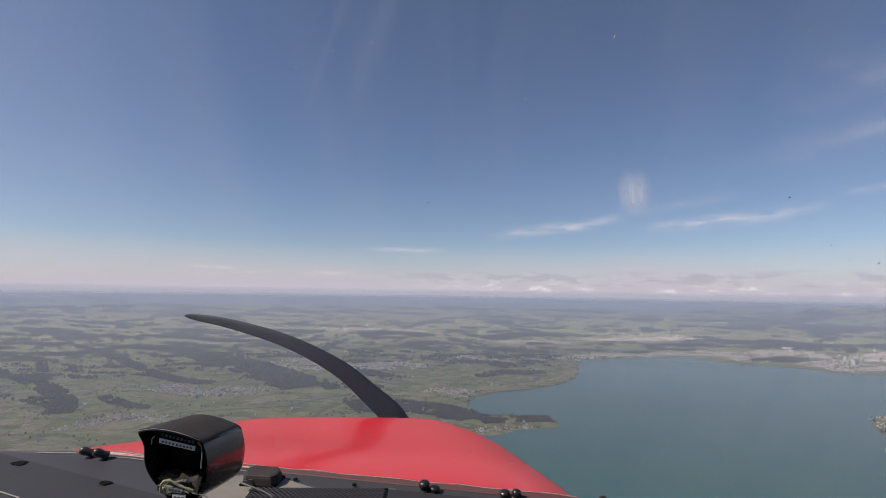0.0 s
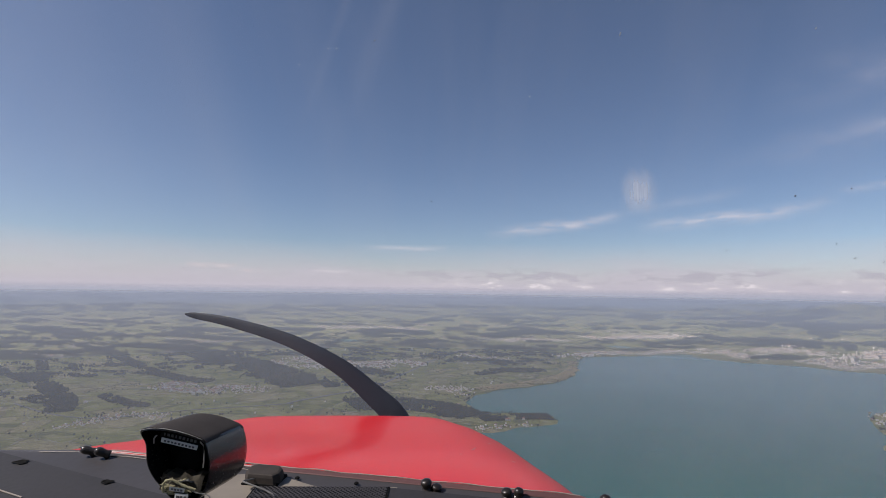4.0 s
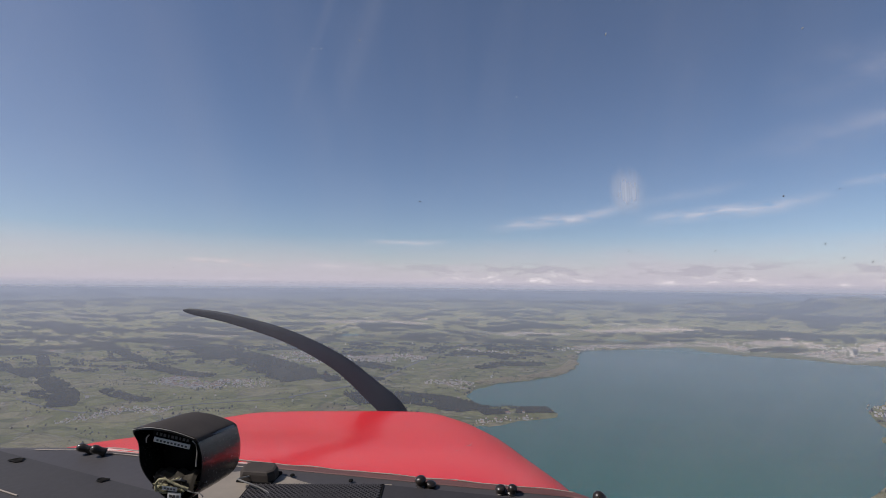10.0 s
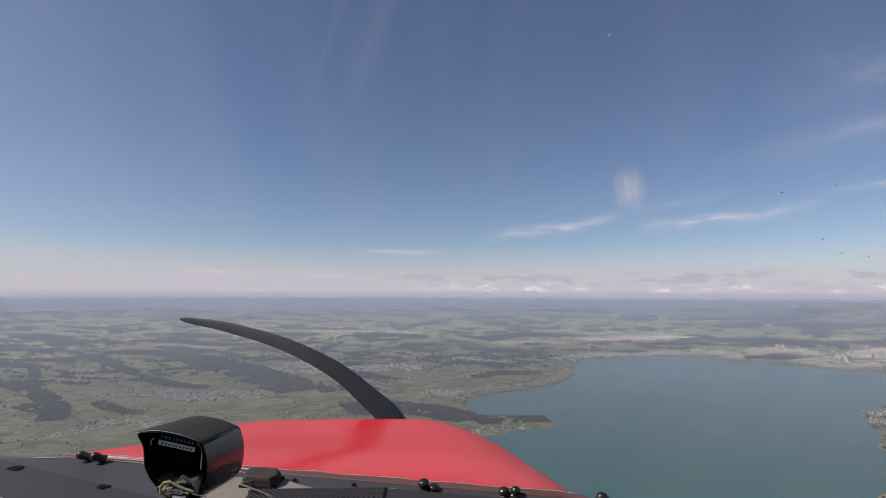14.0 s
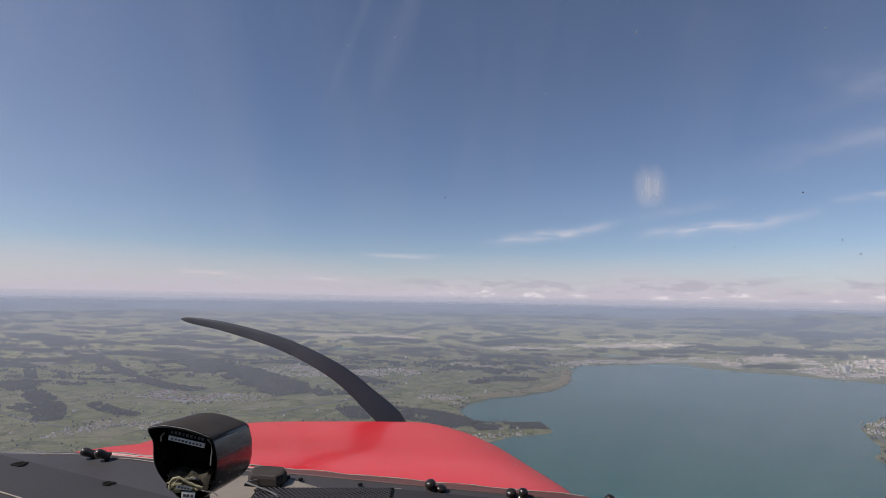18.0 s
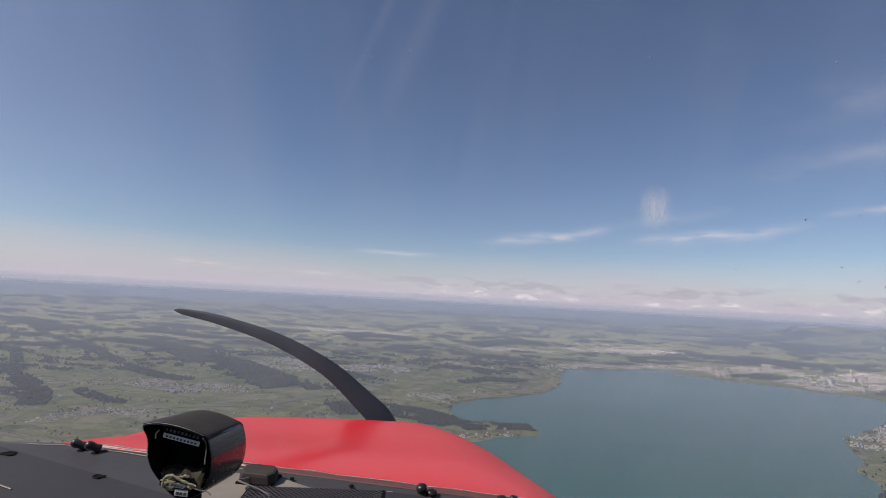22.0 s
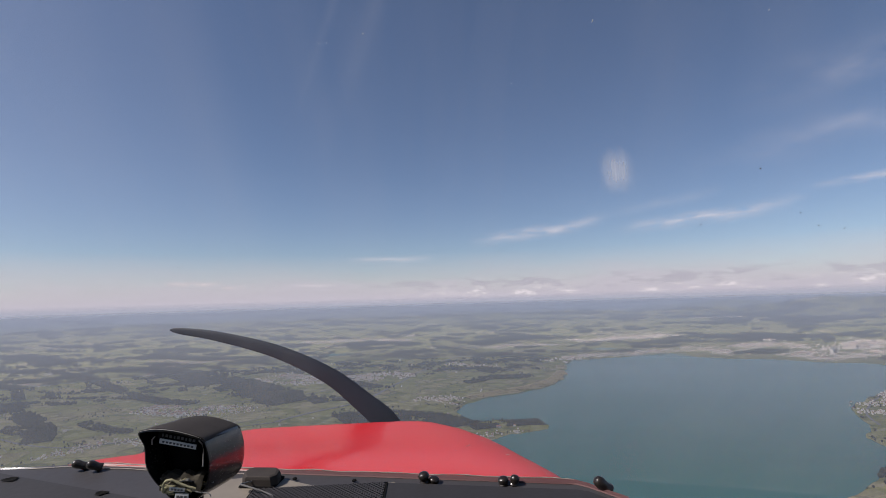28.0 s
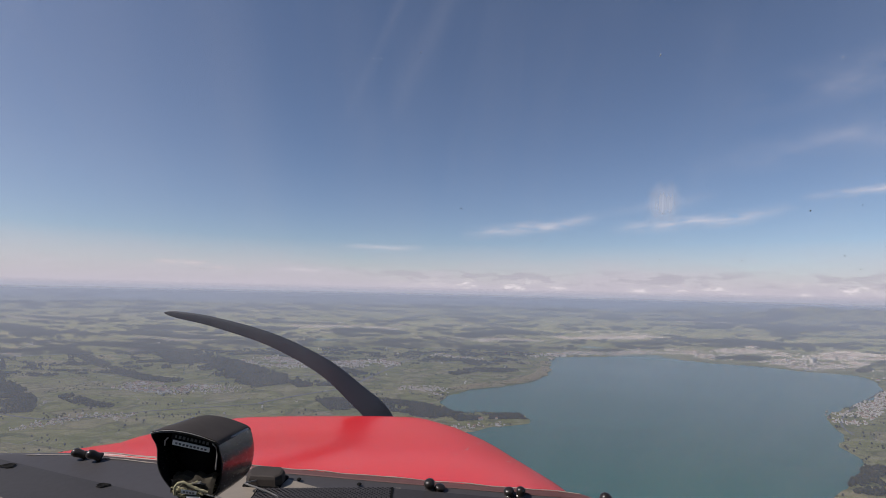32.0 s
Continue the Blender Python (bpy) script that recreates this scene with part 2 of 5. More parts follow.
def glass_material():
    """Old dusty acrylic windscreen: clear, faintly glossy, with slanting reflections and streaks painted in."""
    n = Nodes("dusty_acrylic_painted_glare")
    v = n.coords()
    xyz = n.node("SeparateXYZ", Vector=v)
    a = n.math("DIVIDE", xyz.outputs[0], xyz.outputs[1])
    b = n.math("DIVIDE", xyz.outputs[2], xyz.outputs[1])
    spots = n.noise(v, 60.0, 3.0)
    film = n.math("MULTIPLY_ADD", spots, 0.006, 0.008)
    # broad reflection on one side, painted as soft slanting bands in the film
    q = n.math("MULTIPLY_ADD", b, 0.23, n.math("MULTIPLY_ADD", n.noise(v, 3.0, 3.0), 0.10, n.math("SUBTRACT", a, 0.05)))
    high = n.node("MapRange", Value=b, i1=-0.12, i2=0.2).outputs[0]
    for lo, hi, much in ((-0.27, -0.40, 0.022), (-0.52, -0.66, 0.016), (-0.72, -0.92, 0.016)):
        band = n.node("MapRange", Value=q, i1=lo, i2=hi)
        band.interpolation_type = "SMOOTHSTEP"
        film = n.math("MULTIPLY_ADD", n.math("MULTIPLY", band.outputs[0], high), much, film)
    # painted beams of glare, fading downwards
    for slope, at, wide, much, low in ((-0.40, -0.368, 0.012, 0.018, 0.20), (-0.37, -0.262, 0.020, 0.013, 0.18), (-0.45, -0.30, 0.03, 0.008, 0.1), (0.1, 0.55, 0.05, 0.008, 0.05), (0.0, 0.80, 0.10, 0.014, 0.0)):
        line = n.math("DIVIDE", n.math("SUBTRACT", n.math("MULTIPLY_ADD", b, slope, n.math("MULTIPLY_ADD", n.noise(v, 9.0, 3.0), 0.016, a)), at + 0.008), wide)
        ridge = n.math("EXPONENT", n.math("MULTIPLY", n.math("MULTIPLY", line, line), -1.0))
        fall = n.node("MapRange", Value=b, i1=low, i2=low + 0.3).outputs[0]
        film = n.math("MULTIPLY_ADD", n.math("MULTIPLY", ridge, fall), much, film)
    # finer upright streaks of glare, painted the same way
    streak = n.noise(n.scaled(v, (9.0, 0.8, 0.8)), 2.2, 4.0, 0.6)
    film = n.math("MULTIPLY_ADD", n.node("MapRange", Value=streak, i1=0.48, i2=0.78).outputs[0], 0.018, film)
    dust = n.node("BsdfDiffuse", Color=(0.75, 0.72, 0.7, 1))
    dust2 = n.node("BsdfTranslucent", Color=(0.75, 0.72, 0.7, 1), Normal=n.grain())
    both = n.node("MixShader", i0=0.6, i1=dust.outputs[0], i2=dust2.outputs[0])
    clear = n.node("BsdfTransparent")
    gloss = n.node("BsdfGlossy", Roughness=0.03)
    m1 = n.node("MixShader", i0=film, i1=clear.outputs[0], i2=both.outputs[0])
    return n.done(n.node("MixShader", i0=0.012, i1=m1.outputs[0], i2=gloss.outputs[0]).outputs[0])


def reflection_material():
    """A pale reflection painted as a film: thickest in the middle, streaked upright at its sides."""
    n = Nodes("painted_reflection")
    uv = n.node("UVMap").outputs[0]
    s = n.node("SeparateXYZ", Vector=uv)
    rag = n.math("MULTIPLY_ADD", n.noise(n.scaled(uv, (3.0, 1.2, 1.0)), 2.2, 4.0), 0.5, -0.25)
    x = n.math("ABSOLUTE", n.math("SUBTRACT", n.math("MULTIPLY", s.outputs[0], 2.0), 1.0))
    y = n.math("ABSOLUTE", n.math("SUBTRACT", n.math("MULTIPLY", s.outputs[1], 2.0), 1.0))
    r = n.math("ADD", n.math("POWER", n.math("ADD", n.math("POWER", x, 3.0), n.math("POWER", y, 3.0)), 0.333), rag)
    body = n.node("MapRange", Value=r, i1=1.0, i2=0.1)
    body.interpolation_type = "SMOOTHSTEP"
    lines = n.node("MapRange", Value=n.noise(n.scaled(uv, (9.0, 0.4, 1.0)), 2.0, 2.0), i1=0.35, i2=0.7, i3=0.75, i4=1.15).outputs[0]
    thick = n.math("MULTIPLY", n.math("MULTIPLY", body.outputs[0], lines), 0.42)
    # pale film that carries the painted reflection
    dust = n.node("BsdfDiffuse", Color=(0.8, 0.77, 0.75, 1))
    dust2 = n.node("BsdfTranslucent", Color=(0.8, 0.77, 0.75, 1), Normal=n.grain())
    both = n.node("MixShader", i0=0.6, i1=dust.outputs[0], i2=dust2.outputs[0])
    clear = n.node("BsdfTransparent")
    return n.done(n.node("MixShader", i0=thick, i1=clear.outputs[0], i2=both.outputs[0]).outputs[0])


def red_paint():
    """Sun-faded glossy aircraft enamel: chalky patches, faint runs and fine grit."""
    n = Nodes("red_cowling_paint")
    v = n.coords()
    patch, run, grit = n.noise(v, 2.2, 3.0), n.noise(n.scaled(v, (5.0, 0.9, 1.0)), 3.0, 3.0), n.noise(v, 240.0, 2.0)
    col = n.mix(patch, (0.52, 0.003, 0.005), (0.60, 0.008, 0.011))
    col = n.mix(n.math("MULTIPLY", n.node("MapRange", Value=run, i1=0.5, i2=0.8).outputs[0], 0.10), col, (0.62, 0.04, 0.04))
    col = n.mix(n.math("MULTIPLY", n.math("GREATER_THAN", grit, 0.74), 0.35), col, (0.30, 0.02, 0.02))
    return n.plain(col, n.math("MULTIPLY_ADD", patch, 0.15, 0.4), bump=n.noise(v, 9.0, 2.0), strength=0.02, distance=0.004, coat=0.36, spec=0.06)


GROUND, WOOD, WATER, HAZE, GLASS, REFLECTION = ground_material(), wood_material(), water_material(), haze_material(), glass_material(), reflection_material()
RED = red_paint()
VINYL = worn("grey_black_vinyl", (0.026, 0.024, 0.025), (0.052, 0.048, 0.049), 6.0, 0.55, bump=0.35, depth=0.0006)
VINYL_DARK = worn("dark_vinyl", (0.012, 0.011, 0.012), (0.025, 0.023, 0.024), 8.0, 0.65, bump=0.3, depth=0.0006)
BLACK = worn("black_plastic", (0.004, 0.004, 0.004), (0.010, 0.010, 0.010), 30.0, 0.24, bump=0.06, spec=0.5, depth=0.0004)
MATT = worn("matt_black", (0.003, 0.003, 0.003), (0.008, 0.008, 0.008), 30.0, 0.85, bump=0.2, spec=0.1, depth=0.0005)
RUBBER = worn("brown_black_rubber", (0.006, 0.0045, 0.0035), (0.022, 0.016, 0.012), 40.0, 0.34, bump=0.3, depth=0.0005)
ALU = worn("dull_aluminium", (0.3, 0.29, 0.27), (0.5, 0.48, 0.45), 20.0, 0.45, 0.6, 0.2, depth=0.0004)
SEAL = worn("pale_sealant", (0.05, 0.04, 0.034), (0.42, 0.37, 0.31), 34.0, 0.7, bump=0.4, depth=0.0005)
BLADE = worn("dark_grey_propeller", (0.005, 0.011, 0.022), (0.012, 0.023, 0.042), 8.0, 0.6, bump=0.1)
STRAW = worn("frayed_yellow_padding", (0.2, 0.18, 0.09), (0.45, 0.42, 0.27), 120.0, 0.9, bump=0.6, depth=0.001)
WHITE = worn("white_placard", (0.5, 0.5, 0.48), (0.75, 0.75, 0.72), 80.0, 0.5, bump=0.05, depth=0.0002)
GREY_INK = worn("grey_ink", (0.045, 0.045, 0.045), (0.11, 0.11, 0.11), 80.0, 0.6, bump=0.05, depth=0.0002)
CABLE = worn("grey_cable", (0.08, 0.08, 0.08), (0.16, 0.16, 0.15), 60.0, 0.5, bump=0.1, depth=0.0003)
INSECT = worn("dried_insect", (0.10, 0.09, 0.09), (0.22, 0.19, 0.19), 300.0, 0.8, bump=0.3, depth=0.0003)
PALE_SPECK = worn("pale_speck", (0.5, 0.5, 0.5), (0.75, 0.75, 0.75), 300.0, 0.8, bump=0.1, depth=0.0003)
STRIP = worn("reddish_grey_metal", (0.07, 0.03, 0.03), (0.14, 0.07, 0.065), 30.0, 0.5, 0.2, 0.2, depth=0.0004)
ALU_DULL = worn("grey_plate", (0.13, 0.112, 0.09), (0.30, 0.262, 0.21), 25.0, 0.55, 0.2, 0.2, depth=0.0004)
DUSTY = worn("dusty_dull_black", (0.016, 0.0135, 0.012), (0.055, 0.046, 0.040), 45.0, 0.75, bump=0.3, spec=0.2, depth=0.0005)
LINING = worn("dusty_brown_lining", (0.012, 0.010, 0.007), (0.06, 0.05, 0.03), 320.0, 0.9, bump=0.6, depth=0.001)
CABIN = worn("grey_cabin_lining", (0.12, 0.12, 0.125), (0.2, 0.2, 0.2), 12.0, 0.8, bump=0.2, depth=0.001)
REED = worn("tan_reeds", (0.36, 0.27, 0.14), (0.50, 0.40, 0.22), 0.1, 0.9, bump=0.3, depth=0.1)


def roof_material():
    n = Nodes("mixed_tile_roofs")
    isle = n.node("NewGeometry").outputs["Random Per Island"]
    col = n.ramp(isle, [(0.0, (0.20, 0.11, 0.085)), (0.3, (0.40, 0.19, 0.13)), (0.6, (0.52, 0.30, 0.21)), (0.8, (0.54, 0.44, 0.38)), (1.0, (0.80, 0.76, 0.71))])
    grain = n.noise(n.coords(), 2.0)
    return n.plain(n.mix(n.math("MULTIPLY", grain, 0.4), col, (0.14, 0.1, 0.085)), 0.85, bump=grain, strength=0.2, distance=0.05)


ROOF = roof_material()
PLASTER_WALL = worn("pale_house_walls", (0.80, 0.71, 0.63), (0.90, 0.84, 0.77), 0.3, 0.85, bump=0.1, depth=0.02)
ASPHALT = worn("pale_asphalt", (0.13, 0.125, 0.12), (0.2, 0.195, 0.19), 0.2, 0.85, bump=0.1, depth=0.02)


# ---- makers ----
def mesh_of(name, verts, faces, materials, index=None, smooth=False):
    me = bpy.data.meshes.new(name)
    me.from_pydata(verts, [], faces)
    for m in materials:
        me.materials.append(m)
    if index is not None:
        me.polygons.foreach_set("material_index", np.asarray(index, dtype=np.int32))
    if smooth:
        me.polygons.foreach_set("use_smooth", np.ones(len(me.polygons), dtype=bool))
    me.update()
    return me


def part(name, bm, material, parent, label="", smooth=True):
    """Links a bmesh as one mesh object under a thing or a part, in the parent's own axes."""
    me = bpy.data.meshes.new(name)
    bmesh.ops.recalc_face_normals(bm, faces=bm.faces)
    bm.to_mesh(me)
    bm.free()
    me.materials.append(material)
    if smooth:
        me.polygons.foreach_set("use_smooth", np.ones(len(me.polygons), dtype=bool))
        me.set_sharp_from_angle(angle=radians(40))
    ob = new(name, me)
    ob.parent = parent
    if label:
        tagged(ob, label)
    return ob


def box(sx, sy, sz, at=(0, 0, 0), bevel=0.0, turn=(0, 0, 0)):
    bm = bmesh.new()
    bmesh.ops.create_cube(bm, size=1.0)
    bmesh.ops.scale(bm, vec=(sx, sy, sz), verts=bm.verts)
    if bevel:
        bmesh.ops.bevel(bm, geom=bm.edges, offset=bevel, segments=3, profile=0.6, affect="EDGES")
    bmesh.ops.transform(bm, matrix=pose(*at, *turn), verts=bm.verts)
    return bm


def lathe(rings, at=(0, 0, 0), turn=(0, 0, 0), seg=20):
    """A turned body: rings of (radius, height)."""
    bm = bmesh.new()
    loops = [[bm.verts.new((r * math.cos(2 * math.pi * k / seg), r * math.sin(2 * math.pi * k / seg), h)) for k in range(seg)] for r, h in rings]
    for a, b in zip(loops, loops[1:]):
        for k in range(seg):
            bm.faces.new((a[k], a[(k + 1) % seg], b[(k + 1) % seg], b[k]))
    bm.faces.new(loops[0][::-1])
    bm.faces.new(loops[-1])
    bmesh.ops.transform(bm, matrix=pose(*at, *turn), verts=bm.verts)
    return bm


def tube(points, radius, seg=8, taper=None):
    """A round bar along smooth points."""
    bm = bmesh.new()
    pts = [Vector(p) for p in points]
    loops = []
    for i, p in enumerate(pts):
        d = (pts[min(i + 1, len(pts) - 1)] - pts[max(i - 1, 0)]).normalized()
        side = d.cross(Vector((0, 0, 1)))
        side = (side if side.length > 1e-4 else Vector((1, 0, 0))).normalized()
        up = side.cross(d)
        r = radius * (taper(i / (len(pts) - 1)) if taper else 1)
        loops.append([bm.verts.new(p + r * (math.cos(2 * math.pi * k / seg) * side + math.sin(2 * math.pi * k / seg) * up)) for k in range(seg)])
    for a, b in zip(loops, loops[1:]):
        for k in range(seg):
            bm.faces.new((a[k], a[(k + 1) % seg], b[(k + 1) % seg], b[k]))
    bm.faces.new(loops[0][::-1])
    bm.faces.new(loops[-1])
    return bm


def loft(sections, closed=False, caps=False):
    bm = bmesh.new()
    loops = [[bm.verts.new(p) for p in s] for s in sections]
    m = len(loops[0])
    for a, b in zip(loops, loops[1:]):
        for k in range(m if closed else m - 1):
            bm.faces.new((a[k], a[(k + 1) % m], b[(k + 1) % m], b[k]))
    if caps:
        bm.faces.new(loops[0][::-1])
        bm.faces.new(loops[-1])
    return bm


def thicken(bm, depth):
    bmesh.ops.recalc_face_normals(bm, faces=bm.faces)
    bmesh.ops.solidify(bm, geom=bm.faces, thickness=depth)
    return bm


def curve_points(pts, n, closed=False):
    """Catmull-Rom through the given points, n steps a span."""
    p = np.array(pts, float)
    k = len(p)
    out = []
    for i in range(k if closed else k - 1):
        a, b, c, d = (p[(i + j) % k] if closed else p[min(max(i + j, 0), k - 1)] for j in (-1, 0, 1, 2))
        for s in np.arange(n) / n:
            out.append(0.5 * (2 * b + (c - a) * s + (2 * a - 5 * b + 4 * c - d) * s ** 2 + (3 * b - a - 3 * c + d) * s ** 3))
    if not closed:
        out.append(p[-1])
    return np.array(out)


# ---- the land: lake, hills, woods and towns ----
rng = np.random.default_rng(7)
SHORE = [(-30, 108), (-11, 237), (3, 305), (21, 348), (36, 355), (58, 367), (78, 376), (88, 388), (85, 408), (65, 413), (41, 407), (28, 418), (24, 447),
         (38, 482), (66, 504), (102, 527), (138, 567), (165, 629), (179, 697), (219, 752), (290, 769), (370, 793), (388, 748), (427, 710), (478, 690),
         (504, 654), (552, 625), (512, 549), (435, 482), (348, 422), (323, 391), (304, 360), (281, 334), (263, 297), (206, 252), (170, 224), (146, 107)]
shore = curve_points(SHORE, 14, True)
wob = np.array([noise.noise_vector(Vector((x * 0.05, y * 0.05, 0.3))) * 4.0 + noise.noise_vector(Vector((x * 0.17, y * 0.17, 5.3))) * 2.4 for x, y in shore])
shore = shore + wob[:, :2] * np.clip((shore[:, 1:2] - 100) / 300, 0.3, 2.0)


def shore_distance(x, y):
    """Metres to the shore; negative on the lake."""
    x, y = np.asarray(x, float), np.asarray(y, float)
    near = (x > -300) & (x < 830) & (y > -170) & (y < 1070)
    if not near.all():      # far from the lake the exact distance does not matter
        out = np.full(x.shape, 999.0)
        if near.any():
            out[near] = shore_distance(x[near], y[near])
        return out
    best = np.full(x.shape, 1e9)
    inside = np.zeros(x.shape, bool)
    for (ax, ay), (bx, by) in zip(shore, np.roll(shore, -1, 0)):
        dx, dy = bx - ax, by - ay
        s = np.clip(((x - ax) * dx + (y - ay) * dy) / (dx * dx + dy * dy + 1e-9), 0, 1)
        best = np.minimum(best, np.hypot(x - ax - s * dx, y - ay - s * dy))
        if abs(dy) > 1e-9:
            inside ^= ((ay > y) != (by > y)) & (x < dx * (y - ay) / dy + ax)
    return np.where(inside, -best, best)


WAVES = [(rng.uniform(0, 2 * math.pi), rng.uniform(0, 6.28), 2 ** rng.uniform(-1.2, 1.6)) for _ in range(22)]


def rolling(x, y, size):
    """Smooth uneven relief between about -1 and 1."""
    total = np.zeros_like(x)
    for turn, phase, f in WAVES:
        total += np.sin((x * math.cos(turn) + y * math.sin(turn)) * f / size * 2 * math.pi + phase) / f ** 0.8
    return total / 4.5


def smooth(a, b, v):
    s = np.clip((v - a) / (b - a), 0, 1)
    return s * s * (3 - 2 * s)


def height(x, y):
    x, y = np.asarray(x, float), np.asarray(y, float)
    s = shore_distance(x, y)
    far = np.hypot(x, y)
    land = np.minimum(s * 0.05, 1.0) + smooth(5, 160, s) * (1.6 + 1.8 * rolling(x, y, 260.0))
    land += smooth(900, 2600, far) * 11 * np.abs(rolling(x + 900, y, 1300.0)) + smooth(2400, 4500, far) * (-2 + 13 * rolling(x * 1.6, y + 400, 2300.0))
    land += smooth(700, 1700, x) * smooth(1300, 2200, y) * smooth(4300, 3000, far) * np.maximum(0, 26 + 24 * rolling(x, y, 900.0))
    land -= far ** 2 / (2 * 637100) * smooth(700, 1100, far)
    land += 26 * smooth(18, 150, s) * smooth(120, 330, x) * smooth(420, 250, y)
    land += smooth(-150, -420, x) * smooth(950, 450, y) * (2.0 + 3.0 * rolling(x * 0.6 + y, y - x, 300.0))
    return np.where(s < 0, np.maximum(s * 0.08, -4.0), np.where(far < 900, np.maximum(land, np.minimum(s * 0.05, 0.3)), land))


def land_sheet():
    """One sheet of ground, finer ahead of the aircraft, out to the horizon all round."""
    near = 1.0 / np.linspace(1 / 70.0, 1 / 4900.0, 430)
    ahead = np.linspace(-58, 58, 640)
    rest = np.linspace(58, 302, 62)[1:-1]
    a = np.radians(np.concatenate([ahead, rest]))
    rr, aa = np.meshgrid(near, a, indexing="ij")
    x, y = rr * np.sin(aa), rr * np.cos(aa)
    z = height(x, y)
    rows, cols = x.shape
    verts = np.stack([x, y, z], -1).reshape(-1, 3)
    i, j = np.meshgrid(np.arange(rows - 1), np.arange(cols), indexing="ij")
    k = (j + 1) % cols
    faces = np.stack([i * cols + j, i * cols + k, (i + 1) * cols + k, (i + 1) * cols + j], -1).reshape(-1, 4)
    verts = np.concatenate([verts, [[0, 0, float(height(np.array([0.0]), np.array([0.0]))[0])]]])
    fan = [(int(len(verts) - 1), int((j + 1) % cols), int(j)) for j in range(cols)]
    me = mesh_of("ground", verts.tolist(), faces.tolist() + fan, [GROUND], smooth=True)
    return tagged(new("ground", me), "rolling green farmland in a patchwork of fields", "ground", kind="structure")


land_sheet()
lake_me = mesh_of("water", [(-200, 0, 0.02), (700, 0, 0.02), (700, 950, 0.02), (-200, 950, 0.02)], [(0, 1, 2, 3)], [WATER])
tagged(new("water", lake_me), "calm blue-green lake water between green shores", "lake", kind="structure")

# crowns of trees: one small uneven lump, repeated in numbers
PHI = (1 + 5 ** 0.5) / 2
ICO = np.array([(-1, PHI, 0), (1, PHI, 0), (-1, -PHI, 0), (1, -PHI, 0), (0, -1, PHI), (0, 1, PHI), (0, -1, -PHI), (0, 1, -PHI), (PHI, 0, -1), (PHI, 0, 1), (-PHI, 0, -1), (-PHI, 0, 1)]) / 1.9
ICO_F = np.array([(0, 11, 5), (0, 5, 1), (0, 1, 7), (0, 7, 10), (0, 10, 11), (1, 5, 9), (5, 11, 4), (11, 10, 2), (10, 7, 6), (7, 1, 8), (3, 9, 4), (3, 4, 2), (3, 2, 6), (3, 6, 8), (3, 8, 9), (4, 9, 5), (2, 4, 11), (6, 2, 10), (8, 6, 7), (9, 8, 1)])


def crowns(name, x, y, size, label, tall=1.25, material=None):
    """Many crowns in one mesh, standing on the ground."""
    keep = shore_distance(x, y) > 0.6
    x, y = x[keep], y[keep]
    size = np.broadcast_to(size, keep.shape)[keep]
    m = len(x)
    r = size * rng.uniform(0.6, 1.25, m)
    z = height(x, y) + r * 0.7
    jit = 1 + rng.uniform(-0.25, 0.25, (m, 12, 1))
    v = ICO[None] * jit * np.stack([r * 0.6, r * 0.6, r * 0.6 * tall], -1)[:, None] + np.stack([x, y, z], -1)[:, None]
    f = ICO_F[None] + (np.arange(m) * 12)[:, None, None]
    me = mesh_of(name, v.reshape(-1, 3).tolist(), f.reshape(-1, 3).tolist(), [material or WOOD], smooth=True)
    return tagged(new(name, me), label, "woodland", kind="stuff")


def strip_points(line, wide, gap, ragged=-0.18):
    """Points scattered over a band along a line, with a ragged rim."""
    pts = curve_points(line, 12)
    out = []
    for a, b in zip(pts, pts[1:]):
        d = np.hypot(*(b - a))
        m = rng.poisson(max(d * wide / gap ** 2, 0.01))
        s = rng.uniform(0, 1, m)[:, None]
        side = np.array([a[1] - b[1], b[0] - a[0]]) / (d + 1e-9)
        out.append(a + (b - a) * s + side * (rng.uniform(-0.5, 0.5, m) * wide)[:, None])
    p = np.concatenate(out)
    rag = np.array([noise.noise(Vector((q[0] * 0.03, q[1] * 0.045, 2.0))) + 0.6 * noise.noise(Vector((q[0] * 0.12, q[1] * 0.15, 7.0))) + 0.35 * noise.noise(Vector((q[0] * 0.3, q[1] * 0.4, 4.0))) for q in p])
    p = p[rag > ragged]
    return p[:, 0], p[:, 1]


